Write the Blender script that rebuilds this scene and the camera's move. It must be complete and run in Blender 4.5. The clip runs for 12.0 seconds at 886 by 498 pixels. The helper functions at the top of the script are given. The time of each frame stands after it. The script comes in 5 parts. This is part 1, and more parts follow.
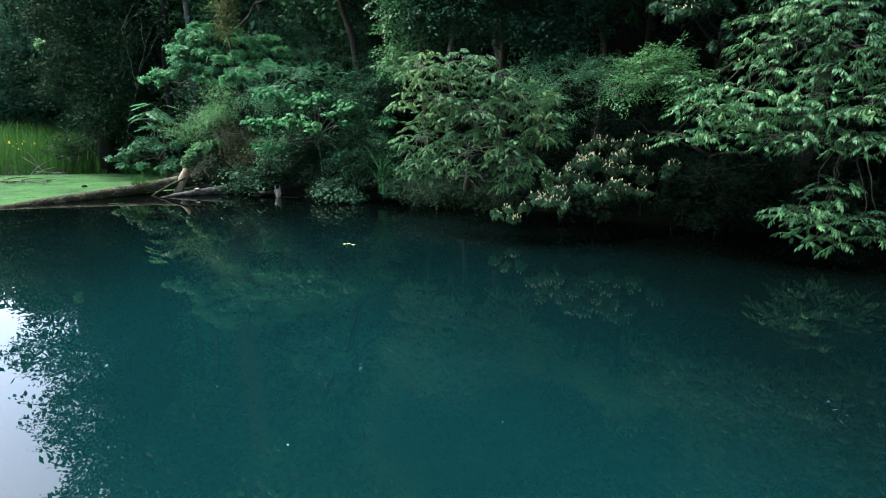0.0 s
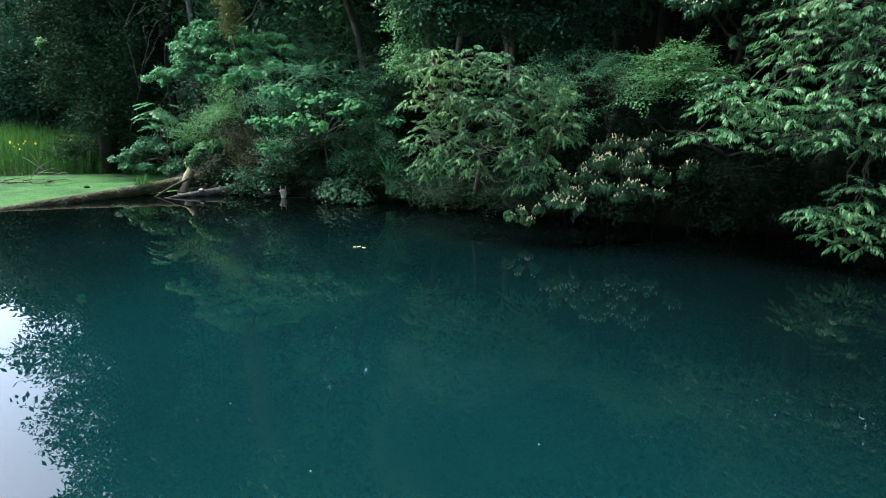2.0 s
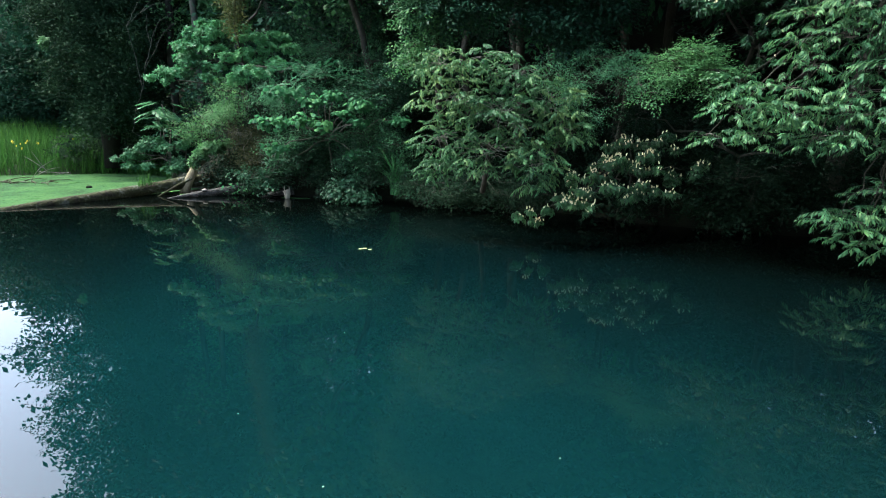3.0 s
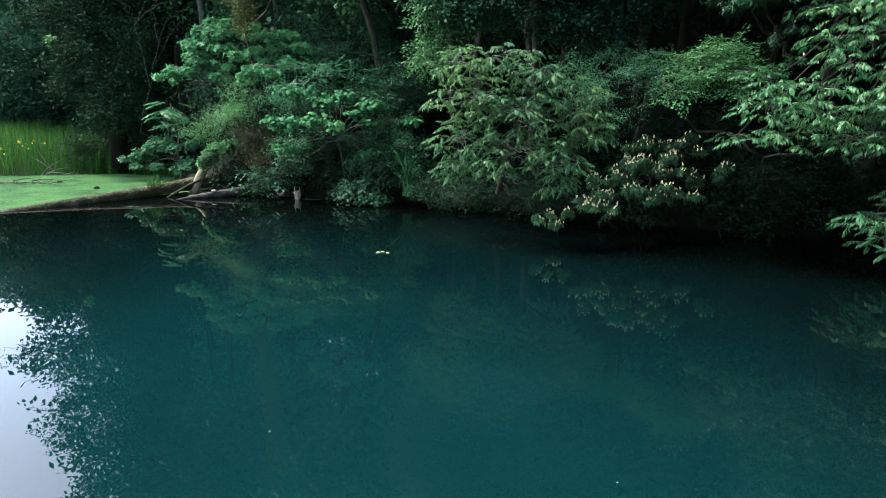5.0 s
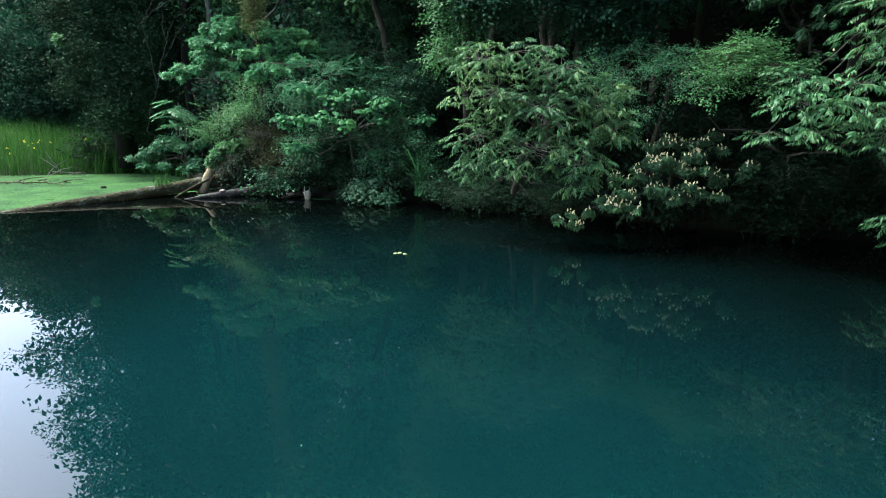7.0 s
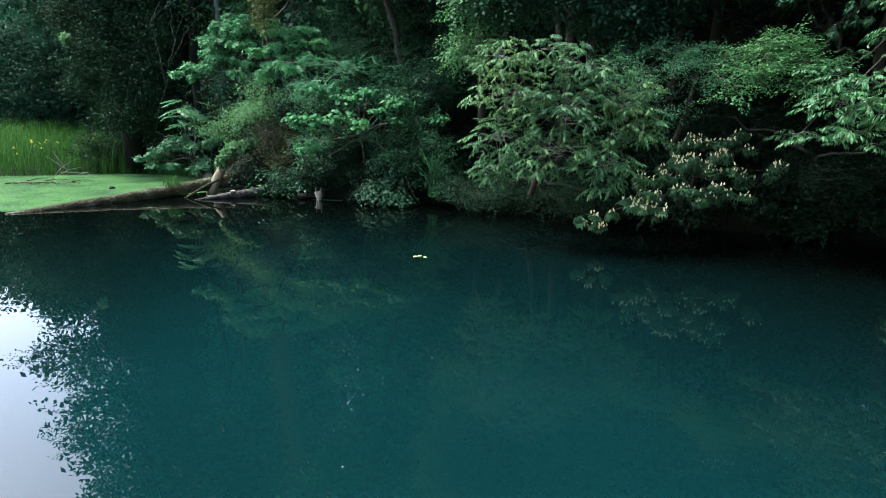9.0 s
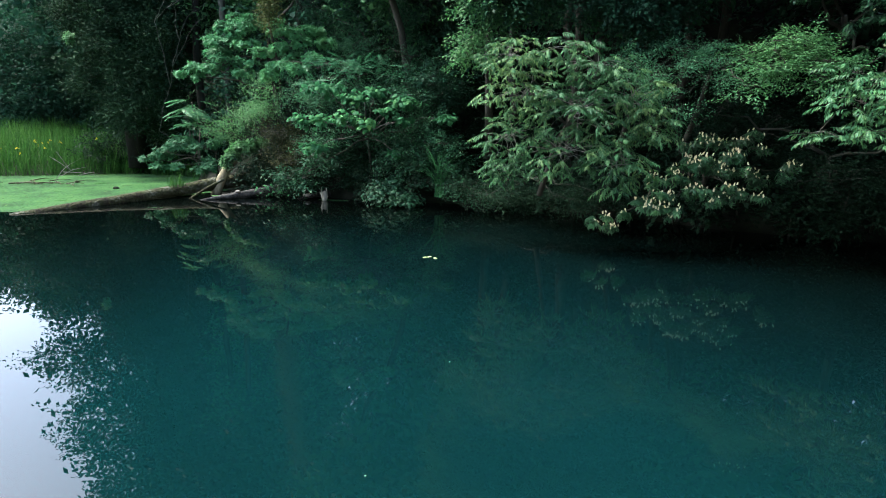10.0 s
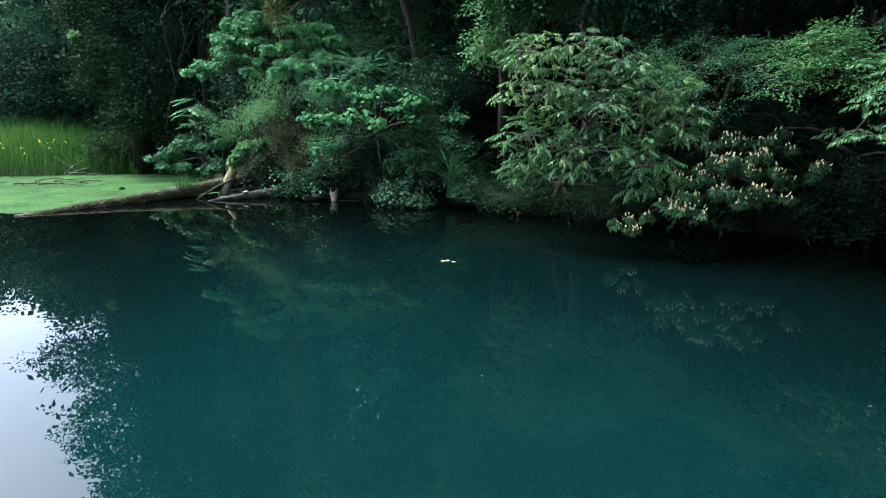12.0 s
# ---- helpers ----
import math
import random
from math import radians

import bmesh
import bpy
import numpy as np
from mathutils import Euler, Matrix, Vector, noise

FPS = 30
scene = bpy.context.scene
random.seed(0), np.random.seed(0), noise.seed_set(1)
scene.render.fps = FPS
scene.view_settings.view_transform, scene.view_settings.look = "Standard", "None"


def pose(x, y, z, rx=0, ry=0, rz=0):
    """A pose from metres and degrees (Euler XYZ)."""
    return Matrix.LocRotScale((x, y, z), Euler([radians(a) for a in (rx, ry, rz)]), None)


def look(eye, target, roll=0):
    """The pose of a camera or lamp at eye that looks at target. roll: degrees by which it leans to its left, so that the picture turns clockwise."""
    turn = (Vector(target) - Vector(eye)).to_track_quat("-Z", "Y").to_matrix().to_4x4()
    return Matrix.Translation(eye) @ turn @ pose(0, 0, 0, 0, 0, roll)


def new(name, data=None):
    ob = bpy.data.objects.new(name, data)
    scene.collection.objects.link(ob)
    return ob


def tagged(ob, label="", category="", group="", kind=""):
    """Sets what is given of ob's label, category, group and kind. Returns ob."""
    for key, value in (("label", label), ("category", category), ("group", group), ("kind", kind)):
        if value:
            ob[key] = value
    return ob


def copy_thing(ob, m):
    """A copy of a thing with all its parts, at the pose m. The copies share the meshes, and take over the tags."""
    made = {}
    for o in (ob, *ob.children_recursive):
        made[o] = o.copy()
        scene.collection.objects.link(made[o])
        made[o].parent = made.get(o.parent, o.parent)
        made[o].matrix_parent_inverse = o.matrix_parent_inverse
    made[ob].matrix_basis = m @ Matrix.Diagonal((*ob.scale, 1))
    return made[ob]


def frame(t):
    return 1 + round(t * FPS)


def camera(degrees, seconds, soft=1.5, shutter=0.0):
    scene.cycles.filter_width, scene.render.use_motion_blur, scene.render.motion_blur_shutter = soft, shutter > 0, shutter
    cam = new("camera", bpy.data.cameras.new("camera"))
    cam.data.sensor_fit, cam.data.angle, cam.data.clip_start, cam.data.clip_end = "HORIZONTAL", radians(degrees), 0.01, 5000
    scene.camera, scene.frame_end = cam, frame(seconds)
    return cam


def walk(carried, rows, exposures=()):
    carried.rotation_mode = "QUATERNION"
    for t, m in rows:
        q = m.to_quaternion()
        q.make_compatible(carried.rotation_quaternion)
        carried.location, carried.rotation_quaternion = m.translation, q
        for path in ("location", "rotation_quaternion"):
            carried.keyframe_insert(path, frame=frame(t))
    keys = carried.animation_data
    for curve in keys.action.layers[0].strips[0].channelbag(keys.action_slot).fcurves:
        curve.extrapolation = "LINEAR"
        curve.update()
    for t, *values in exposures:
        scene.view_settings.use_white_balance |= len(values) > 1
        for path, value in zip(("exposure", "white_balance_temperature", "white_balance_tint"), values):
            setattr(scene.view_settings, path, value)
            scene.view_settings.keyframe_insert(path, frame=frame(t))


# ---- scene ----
cam = camera(81.1, 12.0, soft=1.0)
PATH = [
    (0, (0.045, -0.015, 1.734), (0.031, 1.93, 1.269), 1.0),
    (0.5, (-0.003, 0.034, 1.732), (-0.017, 1.979, 1.265), 1.0),
    (1, (-0.038, 0.096, 1.723), (-0.053, 2.041, 1.257), 1.0),
    (1.5, (-0.087, 0.151, 1.723), (-0.102, 2.096, 1.257), 1.0),
    (2, (-0.13, 0.208, 1.737), (-0.148, 2.152, 1.268), 0.9),
    (2.5, (-0.174, 0.268, 1.733), (-0.194, 2.212, 1.265), 1.0),
    (3, (-0.219, 0.327, 1.736), (-0.242, 2.271, 1.267), 1.0),
    (5, (-0.459, 0.505, 1.74), (-0.49, 2.448, 1.27), 1.0),
    (5.5, (-0.518, 0.545, 1.733), (-0.55, 2.489, 1.263), 1.0),
    (6, (-0.568, 0.593, 1.722), (-0.603, 2.537, 1.252), 0.9),
    (6.5, (-0.622, 0.646, 1.706), (-0.659, 2.59, 1.237), 1.0),
    (7, (-0.685, 0.685, 1.702), (-0.724, 2.629, 1.233), 1.0),
    (9, (-0.936, 0.868, 1.695), (-0.984, 2.812, 1.225), 1.0),
    (9.5, (-0.993, 0.912, 1.687), (-1.044, 2.855, 1.218), 1.0),
    (10, (-1.062, 0.946, 1.681), (-1.113, 2.89, 1.212), 1.0),
    (10.5, (-1.111, 1.003, 1.683), (-1.166, 2.946, 1.212), 0.9),
    (11, (-1.171, 1.051, 1.679), (-1.228, 2.994, 1.208), 0.9),
    (11.5, (-1.218, 1.112, 1.672), (-1.277, 3.055, 1.202), 1.0),
    (12, (-1.271, 1.167, 1.68), (-1.331, 3.109, 1.207), 0.9),
]
walk(cam, [(t, look(eye, target, roll)) for t, eye, target, roll in PATH])

# ---- sky and sun: a bright hazy sky over the pond ----
SUN_UP, SUN_ROUND = 57.0, 279.0
world = bpy.data.worlds.new("sky")
scene.world = world
world.use_nodes = True
wt = world.node_tree
sky = wt.nodes.new("ShaderNodeTexSky")
sky.sky_type, sky.sun_disc = "NISHITA", False
sky.sun_elevation, sky.sun_rotation = radians(SUN_UP), radians(SUN_ROUND)
sky.air_density, sky.dust_density, sky.ozone_density = 1.0, 3.0, 0.8
wt.links.new(sky.outputs["Color"], wt.nodes["Background"].inputs["Color"])
wt.nodes["Background"].inputs["Strength"].default_value = 0.12
scene.view_settings.exposure = 3.4
sun = new("sun", bpy.data.lights.new("sun", "SUN"))
sun.data.energy, sun.data.angle, sun.data.color = 1.4, radians(20), (1.0, 0.98, 0.95)
a, b = radians(SUN_ROUND), radians(SUN_UP)
sun.matrix_world = look((math.sin(a) * math.cos(b) * 40, math.cos(a) * math.cos(b) * 40, math.sin(b) * 40), (0, 0, 0))

# ---- materials ----
def material(name):
    m = bpy.data.materials.new(name)
    m.use_nodes = True
    return m, m.node_tree.nodes, m.node_tree.links, m.node_tree.nodes["Principled BSDF"]


def noise_node(nodes, links, scale, detail=4.0, coords="Object", stretch=(1, 1, 1)):
    tc, mp, nz = nodes.new("ShaderNodeTexCoord"), nodes.new("ShaderNodeMapping"), nodes.new("ShaderNodeTexNoise")
    mp.inputs["Scale"].default_value = stretch
    nz.inputs["Scale"].default_value, nz.inputs["Detail"].default_value = scale, detail
    links.new(tc.outputs[coords], mp.inputs["Vector"])
    links.new(mp.outputs["Vector"], nz.inputs["Vector"])
    return nz


def ramp(nodes, links, source, stops):
    r = nodes.new("ShaderNodeValToRGB")
    el = r.color_ramp.elements
    el[0].position, el[0].color = stops[0][0], (*stops[0][1], 1)
    el[1].position, el[1].color = stops[-1][0], (*stops[-1][1], 1)
    for p, c in stops[1:-1]:
        e = el.new(p)
        e.color = (*c, 1)
    links.new(source, r.inputs["Fac"])
    return r


def leaf_material(name, dark, mid, light, through_light=0.3, rough=0.45, patch=0.8, pieces=False, gloss=0.13):
    """Leaves: each its own green, with larger patches of younger and older foliage, some light coming through."""
    m, nodes, links, p = material(name)
    geo = nodes.new("ShaderNodeObjectInfo" if pieces else "ShaderNodeNewGeometry")
    nz = noise_node(nodes, links, patch, 3.0)
    pos = nodes.new("ShaderNodeNewGeometry")
    links.new(pos.outputs["Position"], nz.inputs["Vector"])
    fine = noise_node(nodes, links, 60.0, 2.0)
    links.new(pos.outputs["Position"], fine.inputs["Vector"])
    mix = nodes.new("ShaderNodeMath")
    mix.operation = "MULTIPLY_ADD"
    links.new(geo.outputs["Random" if pieces else "Random Per Island"], mix.inputs[0])
    mix.inputs[1].default_value = 0.5
    sub = nodes.new("ShaderNodeMath")
    sub.operation = "MULTIPLY_ADD"
    links.new(nz.outputs["Fac"], sub.inputs[0])
    sub.inputs[1].default_value, sub.inputs[2].default_value = 0.9, -0.28
    links.new(sub.outputs[0], mix.inputs[2])
    add = nodes.new("ShaderNodeMath")
    add.operation = "MULTIPLY_ADD"
    links.new(fine.outputs["Fac"], add.inputs[0])
    add.inputs[1].default_value = 0.16
    links.new(mix.outputs[0], add.inputs[2])
    r = ramp(nodes, links, add.outputs[0], [(0.1, dark), (0.5, mid), (0.95, light)])
    links.new(r.outputs["Color"], p.inputs["Base Color"])
    p.inputs["Roughness"].default_value = rough
    p.inputs["Specular IOR Level"].default_value = gloss
    tr = nodes.new("ShaderNodeBsdfTranslucent")
    links.new(r.outputs["Color"], tr.inputs["Color"])
    ms = nodes.new("ShaderNodeMixShader")
    ms.inputs[0].default_value = min(0.5, 1.3 * through_light)
    links.new(p.outputs[0], ms.inputs[1])
    links.new(tr.outputs[0], ms.inputs[2])
    links.new(ms.outputs[0], nodes["Material Output"].inputs["Surface"])
    return m


def bark_material(name, dark, light, scale=6.0, stretch=(1, 1, 0.25), bump=0.6, rough=0.85):
    m, nodes, links, p = material(name)
    a = noise_node(nodes, links, scale, 8.0, "Object", stretch)
    b = noise_node(nodes, links, scale * 6, 6.0, "Object", stretch)
    mx = nodes.new("ShaderNodeMath")
    mx.operation = "MULTIPLY_ADD"
    links.new(b.outputs["Fac"], mx.inputs[0])
    mx.inputs[1].default_value = 0.4
    links.new(a.outputs["Fac"], mx.inputs[2])
    r = ramp(nodes, links, mx.outputs[0], [(0.45, dark), (0.95, light)])
    links.new(r.outputs["Color"], p.inputs["Base Color"])
    p.inputs["Roughness"].default_value = rough
    p.inputs["Specular IOR Level"].default_value = 0.1
    bp = nodes.new("ShaderNodeBump")
    bp.inputs["Strength"].default_value, bp.inputs["Distance"].default_value = bump, 0.02
    links.new(mx.outputs[0], bp.inputs["Height"])
    links.new(bp.outputs["Normal"], p.inputs["Normal"])
    return m


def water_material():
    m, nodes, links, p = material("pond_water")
    # clear dark water over muddy shallows, also painting bank shade; cloudy teal where deep
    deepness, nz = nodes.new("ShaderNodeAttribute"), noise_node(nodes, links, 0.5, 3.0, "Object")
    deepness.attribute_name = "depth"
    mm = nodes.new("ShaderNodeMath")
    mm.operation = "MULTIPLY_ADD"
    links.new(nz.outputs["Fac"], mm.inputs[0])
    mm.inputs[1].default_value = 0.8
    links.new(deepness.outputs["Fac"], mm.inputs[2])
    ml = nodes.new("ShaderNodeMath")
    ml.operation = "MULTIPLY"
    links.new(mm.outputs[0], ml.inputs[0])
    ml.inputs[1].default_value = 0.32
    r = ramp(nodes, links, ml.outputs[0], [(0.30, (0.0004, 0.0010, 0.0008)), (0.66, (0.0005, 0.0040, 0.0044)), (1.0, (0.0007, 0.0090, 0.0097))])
    w = noise_node(nodes, links, 1.3, 2.0, "Object", (0.7, 1.5, 1))
    w2 = noise_node(nodes, links, 7.0, 2.0, "Object", (0.8, 1.4, 1))
    mx = nodes.new("ShaderNodeMath")
    mx.operation = "MULTIPLY_ADD"
    links.new(w2.outputs["Fac"], mx.inputs[0])
    mx.inputs[1].default_value = 0.02
    links.new(w.outputs["Fac"], mx.inputs[2])
    bp = nodes.new("ShaderNodeBump")
    bp.inputs["Strength"].default_value, bp.inputs["Distance"].default_value = 0.05, 0.02
    links.new(mx.outputs[0], bp.inputs["Height"])
    deep, mirror = nodes.new("ShaderNodeBsdfDiffuse"), nodes.new("ShaderNodeBsdfGlossy")
    fr, ms = nodes.new("ShaderNodeFresnel"), nodes.new("ShaderNodeMixShader")
    fr.inputs["IOR"].default_value, mirror.inputs["Roughness"].default_value = 1.50, 0.0
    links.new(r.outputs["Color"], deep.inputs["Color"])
    links.new(bp.outputs["Normal"], mirror.inputs["Normal"])
    links.new(fr.outputs[0], ms.inputs[0])
    links.new(deep.outputs[0], ms.inputs[1])
    links.new(mirror.outputs[0], ms.inputs[2])
    links.new(ms.outputs[0], nodes["Material Output"].inputs["Surface"])
    nodes.remove(p)
    return m


def mottled_material(name, stops, scale=3.0, fine=40.0, rough=0.9, bump=0.3, distance=0.02):
    m, nodes, links, p = material(name)
    a = noise_node(nodes, links, scale, 6.0)
    b = noise_node(nodes, links, fine, 5.0)
    mx = nodes.new("ShaderNodeMath")
    mx.operation = "MULTIPLY_ADD"
    links.new(b.outputs["Fac"], mx.inputs[0])
    mx.inputs[1].default_value = 0.6
    links.new(a.outputs["Fac"], mx.inputs[2])
    r = ramp(nodes, links, mx.outputs[0], stops)
    links.new(r.outputs["Color"], p.inputs["Base Color"])
    p.inputs["Roughness"].default_value = rough
    p.inputs["Specular IOR Level"].default_value = 0.1
    bp = nodes.new("ShaderNodeBump")
    bp.inputs["Strength"].default_value, bp.inputs["Distance"].default_value = bump, distance
    links.new(b.outputs["Fac"], bp.inputs["Height"])
    links.new(bp.outputs["Normal"], p.inputs["Normal"])
    return m


# soil set near black: deep shade under the trees is in its colour
SOIL = mottled_material("shade_dark_forest_soil", [(0.5, (0.0040, 0.0045, 0.0035)), (0.8, (0.0070, 0.0085, 0.0055)), (1.05, (0.0100, 0.0160, 0.0075))], 0.8, 12.0)
WATER = water_material()
DUCKWEED = mottled_material("duckweed", [(0.56, (0.003, 0.014, 0.004)), (0.70, (0.010, 0.044, 0.012)), (0.82, (0.016, 0.062, 0.016)), (1.0, (0.034, 0.092, 0.024))], 1.0, 17.0, 0.95, 0.4, 0.01)
BARK = bark_material("grey_brown_bark", (0.012, 0.013, 0.010), (0.045, 0.047, 0.037))
BARK_DARK = bark_material("dark_conifer_bark", (0.004, 0.004, 0.003), (0.014, 0.014, 0.011))
BARK_MID = bark_material("grey_green_bark", (0.019, 0.022, 0.017), (0.064, 0.072, 0.058))
BARK_PALE = bark_material("pale_grey_bark", (0.05, 0.052, 0.045), (0.16, 0.162, 0.145))
TWIG = bark_material("twig_bark", (0.030, 0.029, 0.026), (0.12, 0.115, 0.10), 20.0)
LOG_WET = mottled_material("mossy_weathered_log", [(0.50, (0.006, 0.006, 0.005)), (0.68, (0.020, 0.018, 0.011)), (0.85, (0.030, 0.036, 0.014)), (1.02, (0.075, 0.078, 0.066))], 4.0, 22.0, 0.8, 1.0, 0.05)
LOG_DARK = mottled_material("dark_sodden_log", [(0.50, (0.005, 0.005, 0.005)), (0.75, (0.016, 0.017, 0.016)), (1.0, (0.055, 0.056, 0.052))], 5.0, 26.0, 0.7, 0.9, 0.04)
PALE_WOOD = bark_material("pale_broken_wood", (0.12, 0.115, 0.09), (0.34, 0.32, 0.26), 14.0, (1, 1, 0.2))
DEADWOOD = bark_material("bleached_dead_wood", (0.05, 0.044, 0.026), (0.24, 0.215, 0.14), 9.0, (1, 1, 0.2), 1.0)

L_PINNATE = leaf_material("pinnate_leaf", (0.0115, 0.0550, 0.0250), (0.0350, 0.1270, 0.0520), (0.1050, 0.2180, 0.0760), 0.3, 0.4, 0.9, gloss=0.26)
L_PINNATE_OBJ = leaf_material("pinnate_leaf_single", (0.0115, 0.0550, 0.0250), (0.0350, 0.1270, 0.0520), (0.1050, 0.2180, 0.0760), 0.3, 0.4, 0.9, True, gloss=0.26)
L_YELLOW = leaf_material("yellowish_pinnate_leaf", (0.0120, 0.0500, 0.0230), (0.0380, 0.1180, 0.0480), (0.1280, 0.2120, 0.0720), 0.3, 0.45, 0.9, gloss=0.16)
L_YELLOW_OBJ = leaf_material("yellowish_pinnate_leaf_single", (0.0120, 0.0500, 0.0230), (0.0380, 0.1180, 0.0480), (0.1280, 0.2120, 0.0720), 0.3, 0.45, 0.9, True, gloss=0.16)
L_MAPLE = leaf_material("small_soft_leaf", (0.0141, 0.0672, 0.0289), (0.0309, 0.1248, 0.0473), (0.0630, 0.2001, 0.0702), 0.3, 0.5, 0.7, gloss=0.05)
# lighter copy of L_MAPLE with sunlight put into the leaf colour
L_MAPLE_SUN = leaf_material("sunlit_soft_leaf", (0.0180, 0.0760, 0.0310), (0.0450, 0.1400, 0.0500), (0.0850, 0.2000, 0.0700), 0.3, 0.5, 0.7, gloss=0.2)
# dark foliage, also the shaded copy of the maple's leaves
L_DARK = leaf_material("dark_and_shaded_leaf", (0.0074, 0.0281, 0.0179), (0.0139, 0.0501, 0.0271), (0.0288, 0.0811, 0.0400), 0.2, 0.4, 0.6, gloss=0.05)
# darker copy of L_DARK: the bank's shade is put into the leaf colour
L_SHADE = leaf_material("shade_dark_undergrowth_leaf", (0.0034, 0.0112, 0.0072), (0.0064, 0.0200, 0.0108), (0.0132, 0.0324, 0.0160), 0.2, 0.6, 0.6, gloss=0.04)
L_GLOSSY = leaf_material("glossy_leathery_leaf", (0.0110, 0.0480, 0.0210), (0.0300, 0.1080, 0.0430), (0.0800, 0.2000, 0.0680), 0.2, 0.33, 0.9, True, 0.3)
L_LEATHER = leaf_material("leathery_shrub_leaf", (0.0090, 0.0400, 0.0180), (0.0230, 0.0850, 0.0350), (0.0600, 0.1600, 0.0560), 0.2, 0.33, 0.9, gloss=0.3)
L_BROAD = leaf_material("broad_heart_leaf", (0.0150, 0.0640, 0.0310), (0.0320, 0.1280, 0.0530), (0.0720, 0.2000, 0.0700), 0.35, 0.55, 1.2, True, 0.05)
L_BLUE = leaf_material("blue_green_pinnate_leaf", (0.0176, 0.0765, 0.0343), (0.0280, 0.1260, 0.0574), (0.0508, 0.1812, 0.0811), 0.3, 0.5, 0.9, gloss=0.25)
L_EVER = leaf_material("evergreen_shrub_leaf", (0.0150, 0.0600, 0.0290), (0.0300, 0.1050, 0.0480), (0.0560, 0.1500, 0.0600), 0.2, 0.45, 0.9, gloss=0.07)
L_MID = leaf_material("bank_undergrowth_leaf", (0.0160, 0.0640, 0.0340), (0.0370, 0.1250, 0.0610), (0.0740, 0.1950, 0.0880), 0.3, 0.5, 0.8)
L_IVY = leaf_material("ivy_leaf", (0.0095, 0.0364, 0.0163), (0.0189, 0.0689, 0.0335), (0.0378, 0.1053, 0.0520), 0.2, 0.4, 1.2)
L_FAN = leaf_material("fan_leaf", (0.0245, 0.1000, 0.0439), (0.0439, 0.1500, 0.0636), (0.0782, 0.2000, 0.0782), 0.35, 0.5, 1.2)
L_LAYER = leaf_material("layered_tree_leaf", (0.0250, 0.1150, 0.0500), (0.0620, 0.2200, 0.0880), (0.1250, 0.3300, 0.1240), 0.3, 0.45, 0.9, gloss=0.2)
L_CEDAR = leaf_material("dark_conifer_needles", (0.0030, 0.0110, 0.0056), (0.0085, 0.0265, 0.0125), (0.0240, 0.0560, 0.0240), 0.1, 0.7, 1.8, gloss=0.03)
L_FEATHER = leaf_material("feathery_light_leaf", (0.0260, 0.0900, 0.0330), (0.0540, 0.1500, 0.0560), (0.0960, 0.2050, 0.0780), 0.35, 0.5, 1.0)
L_STRAW = leaf_material("straw_hanging_leaf", (0.0263, 0.0413, 0.0112), (0.0562, 0.0750, 0.0225), (0.1125, 0.1200, 0.0413), 0.3, 0.6, 1.5)
L_DRY = leaf_material("dry_brush", (0.0100, 0.0140, 0.0060), (0.0220, 0.0280, 0.0120), (0.0450, 0.0480, 0.0210), 0.2, 0.7, 1.0, gloss=0.05)
L_GRASS = leaf_material("reed_blade", (0.0090, 0.0400, 0.0080), (0.0220, 0.0780, 0.0150), (0.0480, 0.1230, 0.0250), 0.3, 0.6, 0.35, gloss=0.05)
L_WEED = leaf_material("duckweed_clump", (0.0030, 0.0120, 0.0030), (0.0160, 0.0560, 0.0140), (0.0600, 0.1150, 0.0300), 0.1, 0.7, 2.5, gloss=0.02)
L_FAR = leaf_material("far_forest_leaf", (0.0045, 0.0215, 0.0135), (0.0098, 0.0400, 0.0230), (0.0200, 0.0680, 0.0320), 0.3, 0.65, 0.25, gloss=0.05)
CREAM = mottled_material("cream_flower", [(0.5, (0.48, 0.43, 0.24)), (1.0, (0.78, 0.71, 0.48))], 20, 60, 0.7)
PALE_LEAF = mottled_material("pale_floating_leaf", [(0.5, (0.10, 0.14, 0.05)), (1.0, (0.22, 0.26, 0.12))], 20, 60, 0.6)
YELLOW = mottled_material("yellow_petal", [(0.5, (0.6, 0.42, 0.02)), (1.0, (0.8, 0.62, 0.05))], 20, 60, 0.6)


# ---- mesh helpers ----
RNG = np.random.default_rng(7)


def mesh_from(name, verts, tris, mat, smooth=False):
    verts, tris = np.asarray(verts, dtype=np.float32), np.asarray(tris, dtype=np.int32)
    me = bpy.data.meshes.new(name)
    me.vertices.add(len(verts))
    me.vertices.foreach_set("co", verts.ravel())
    me.loops.add(tris.size)
    me.loops.foreach_set("vertex_index", tris.ravel())
    me.polygons.add(len(tris))
    me.polygons.foreach_set("loop_start", np.arange(0, tris.size, 3, dtype=np.int32))
    me.polygons.foreach_set("loop_total", np.full(len(tris), 3, dtype=np.int32))
    me.update(calc_edges=True)
    me.polygons.foreach_set("use_smooth", np.full(len(tris), smooth))
    me.materials.append(mat)
    me.validate()
    return me


def merge(pieces):
    vs, ts, k = [], [], 0
    for v, t in pieces:
        vs.append(np.asarray(v, dtype=float))
        ts.append(np.asarray(t, dtype=int) + k)
        k += len(v)
    return np.concatenate(vs), np.concatenate(ts)


def root(name, loc, label, category, group="", kind=""):
    ob = new(name)
    ob.location = loc
    ob.empty_display_size = 0.2
    return tagged(ob, label, category, group, kind)


def part(name, mesh, parent, label="", kind="", loc=None):
    ob = new(name, mesh)
    ob.parent = parent
    if loc is not None:
        ob.location = loc
    return tagged(ob, label, kind=kind)


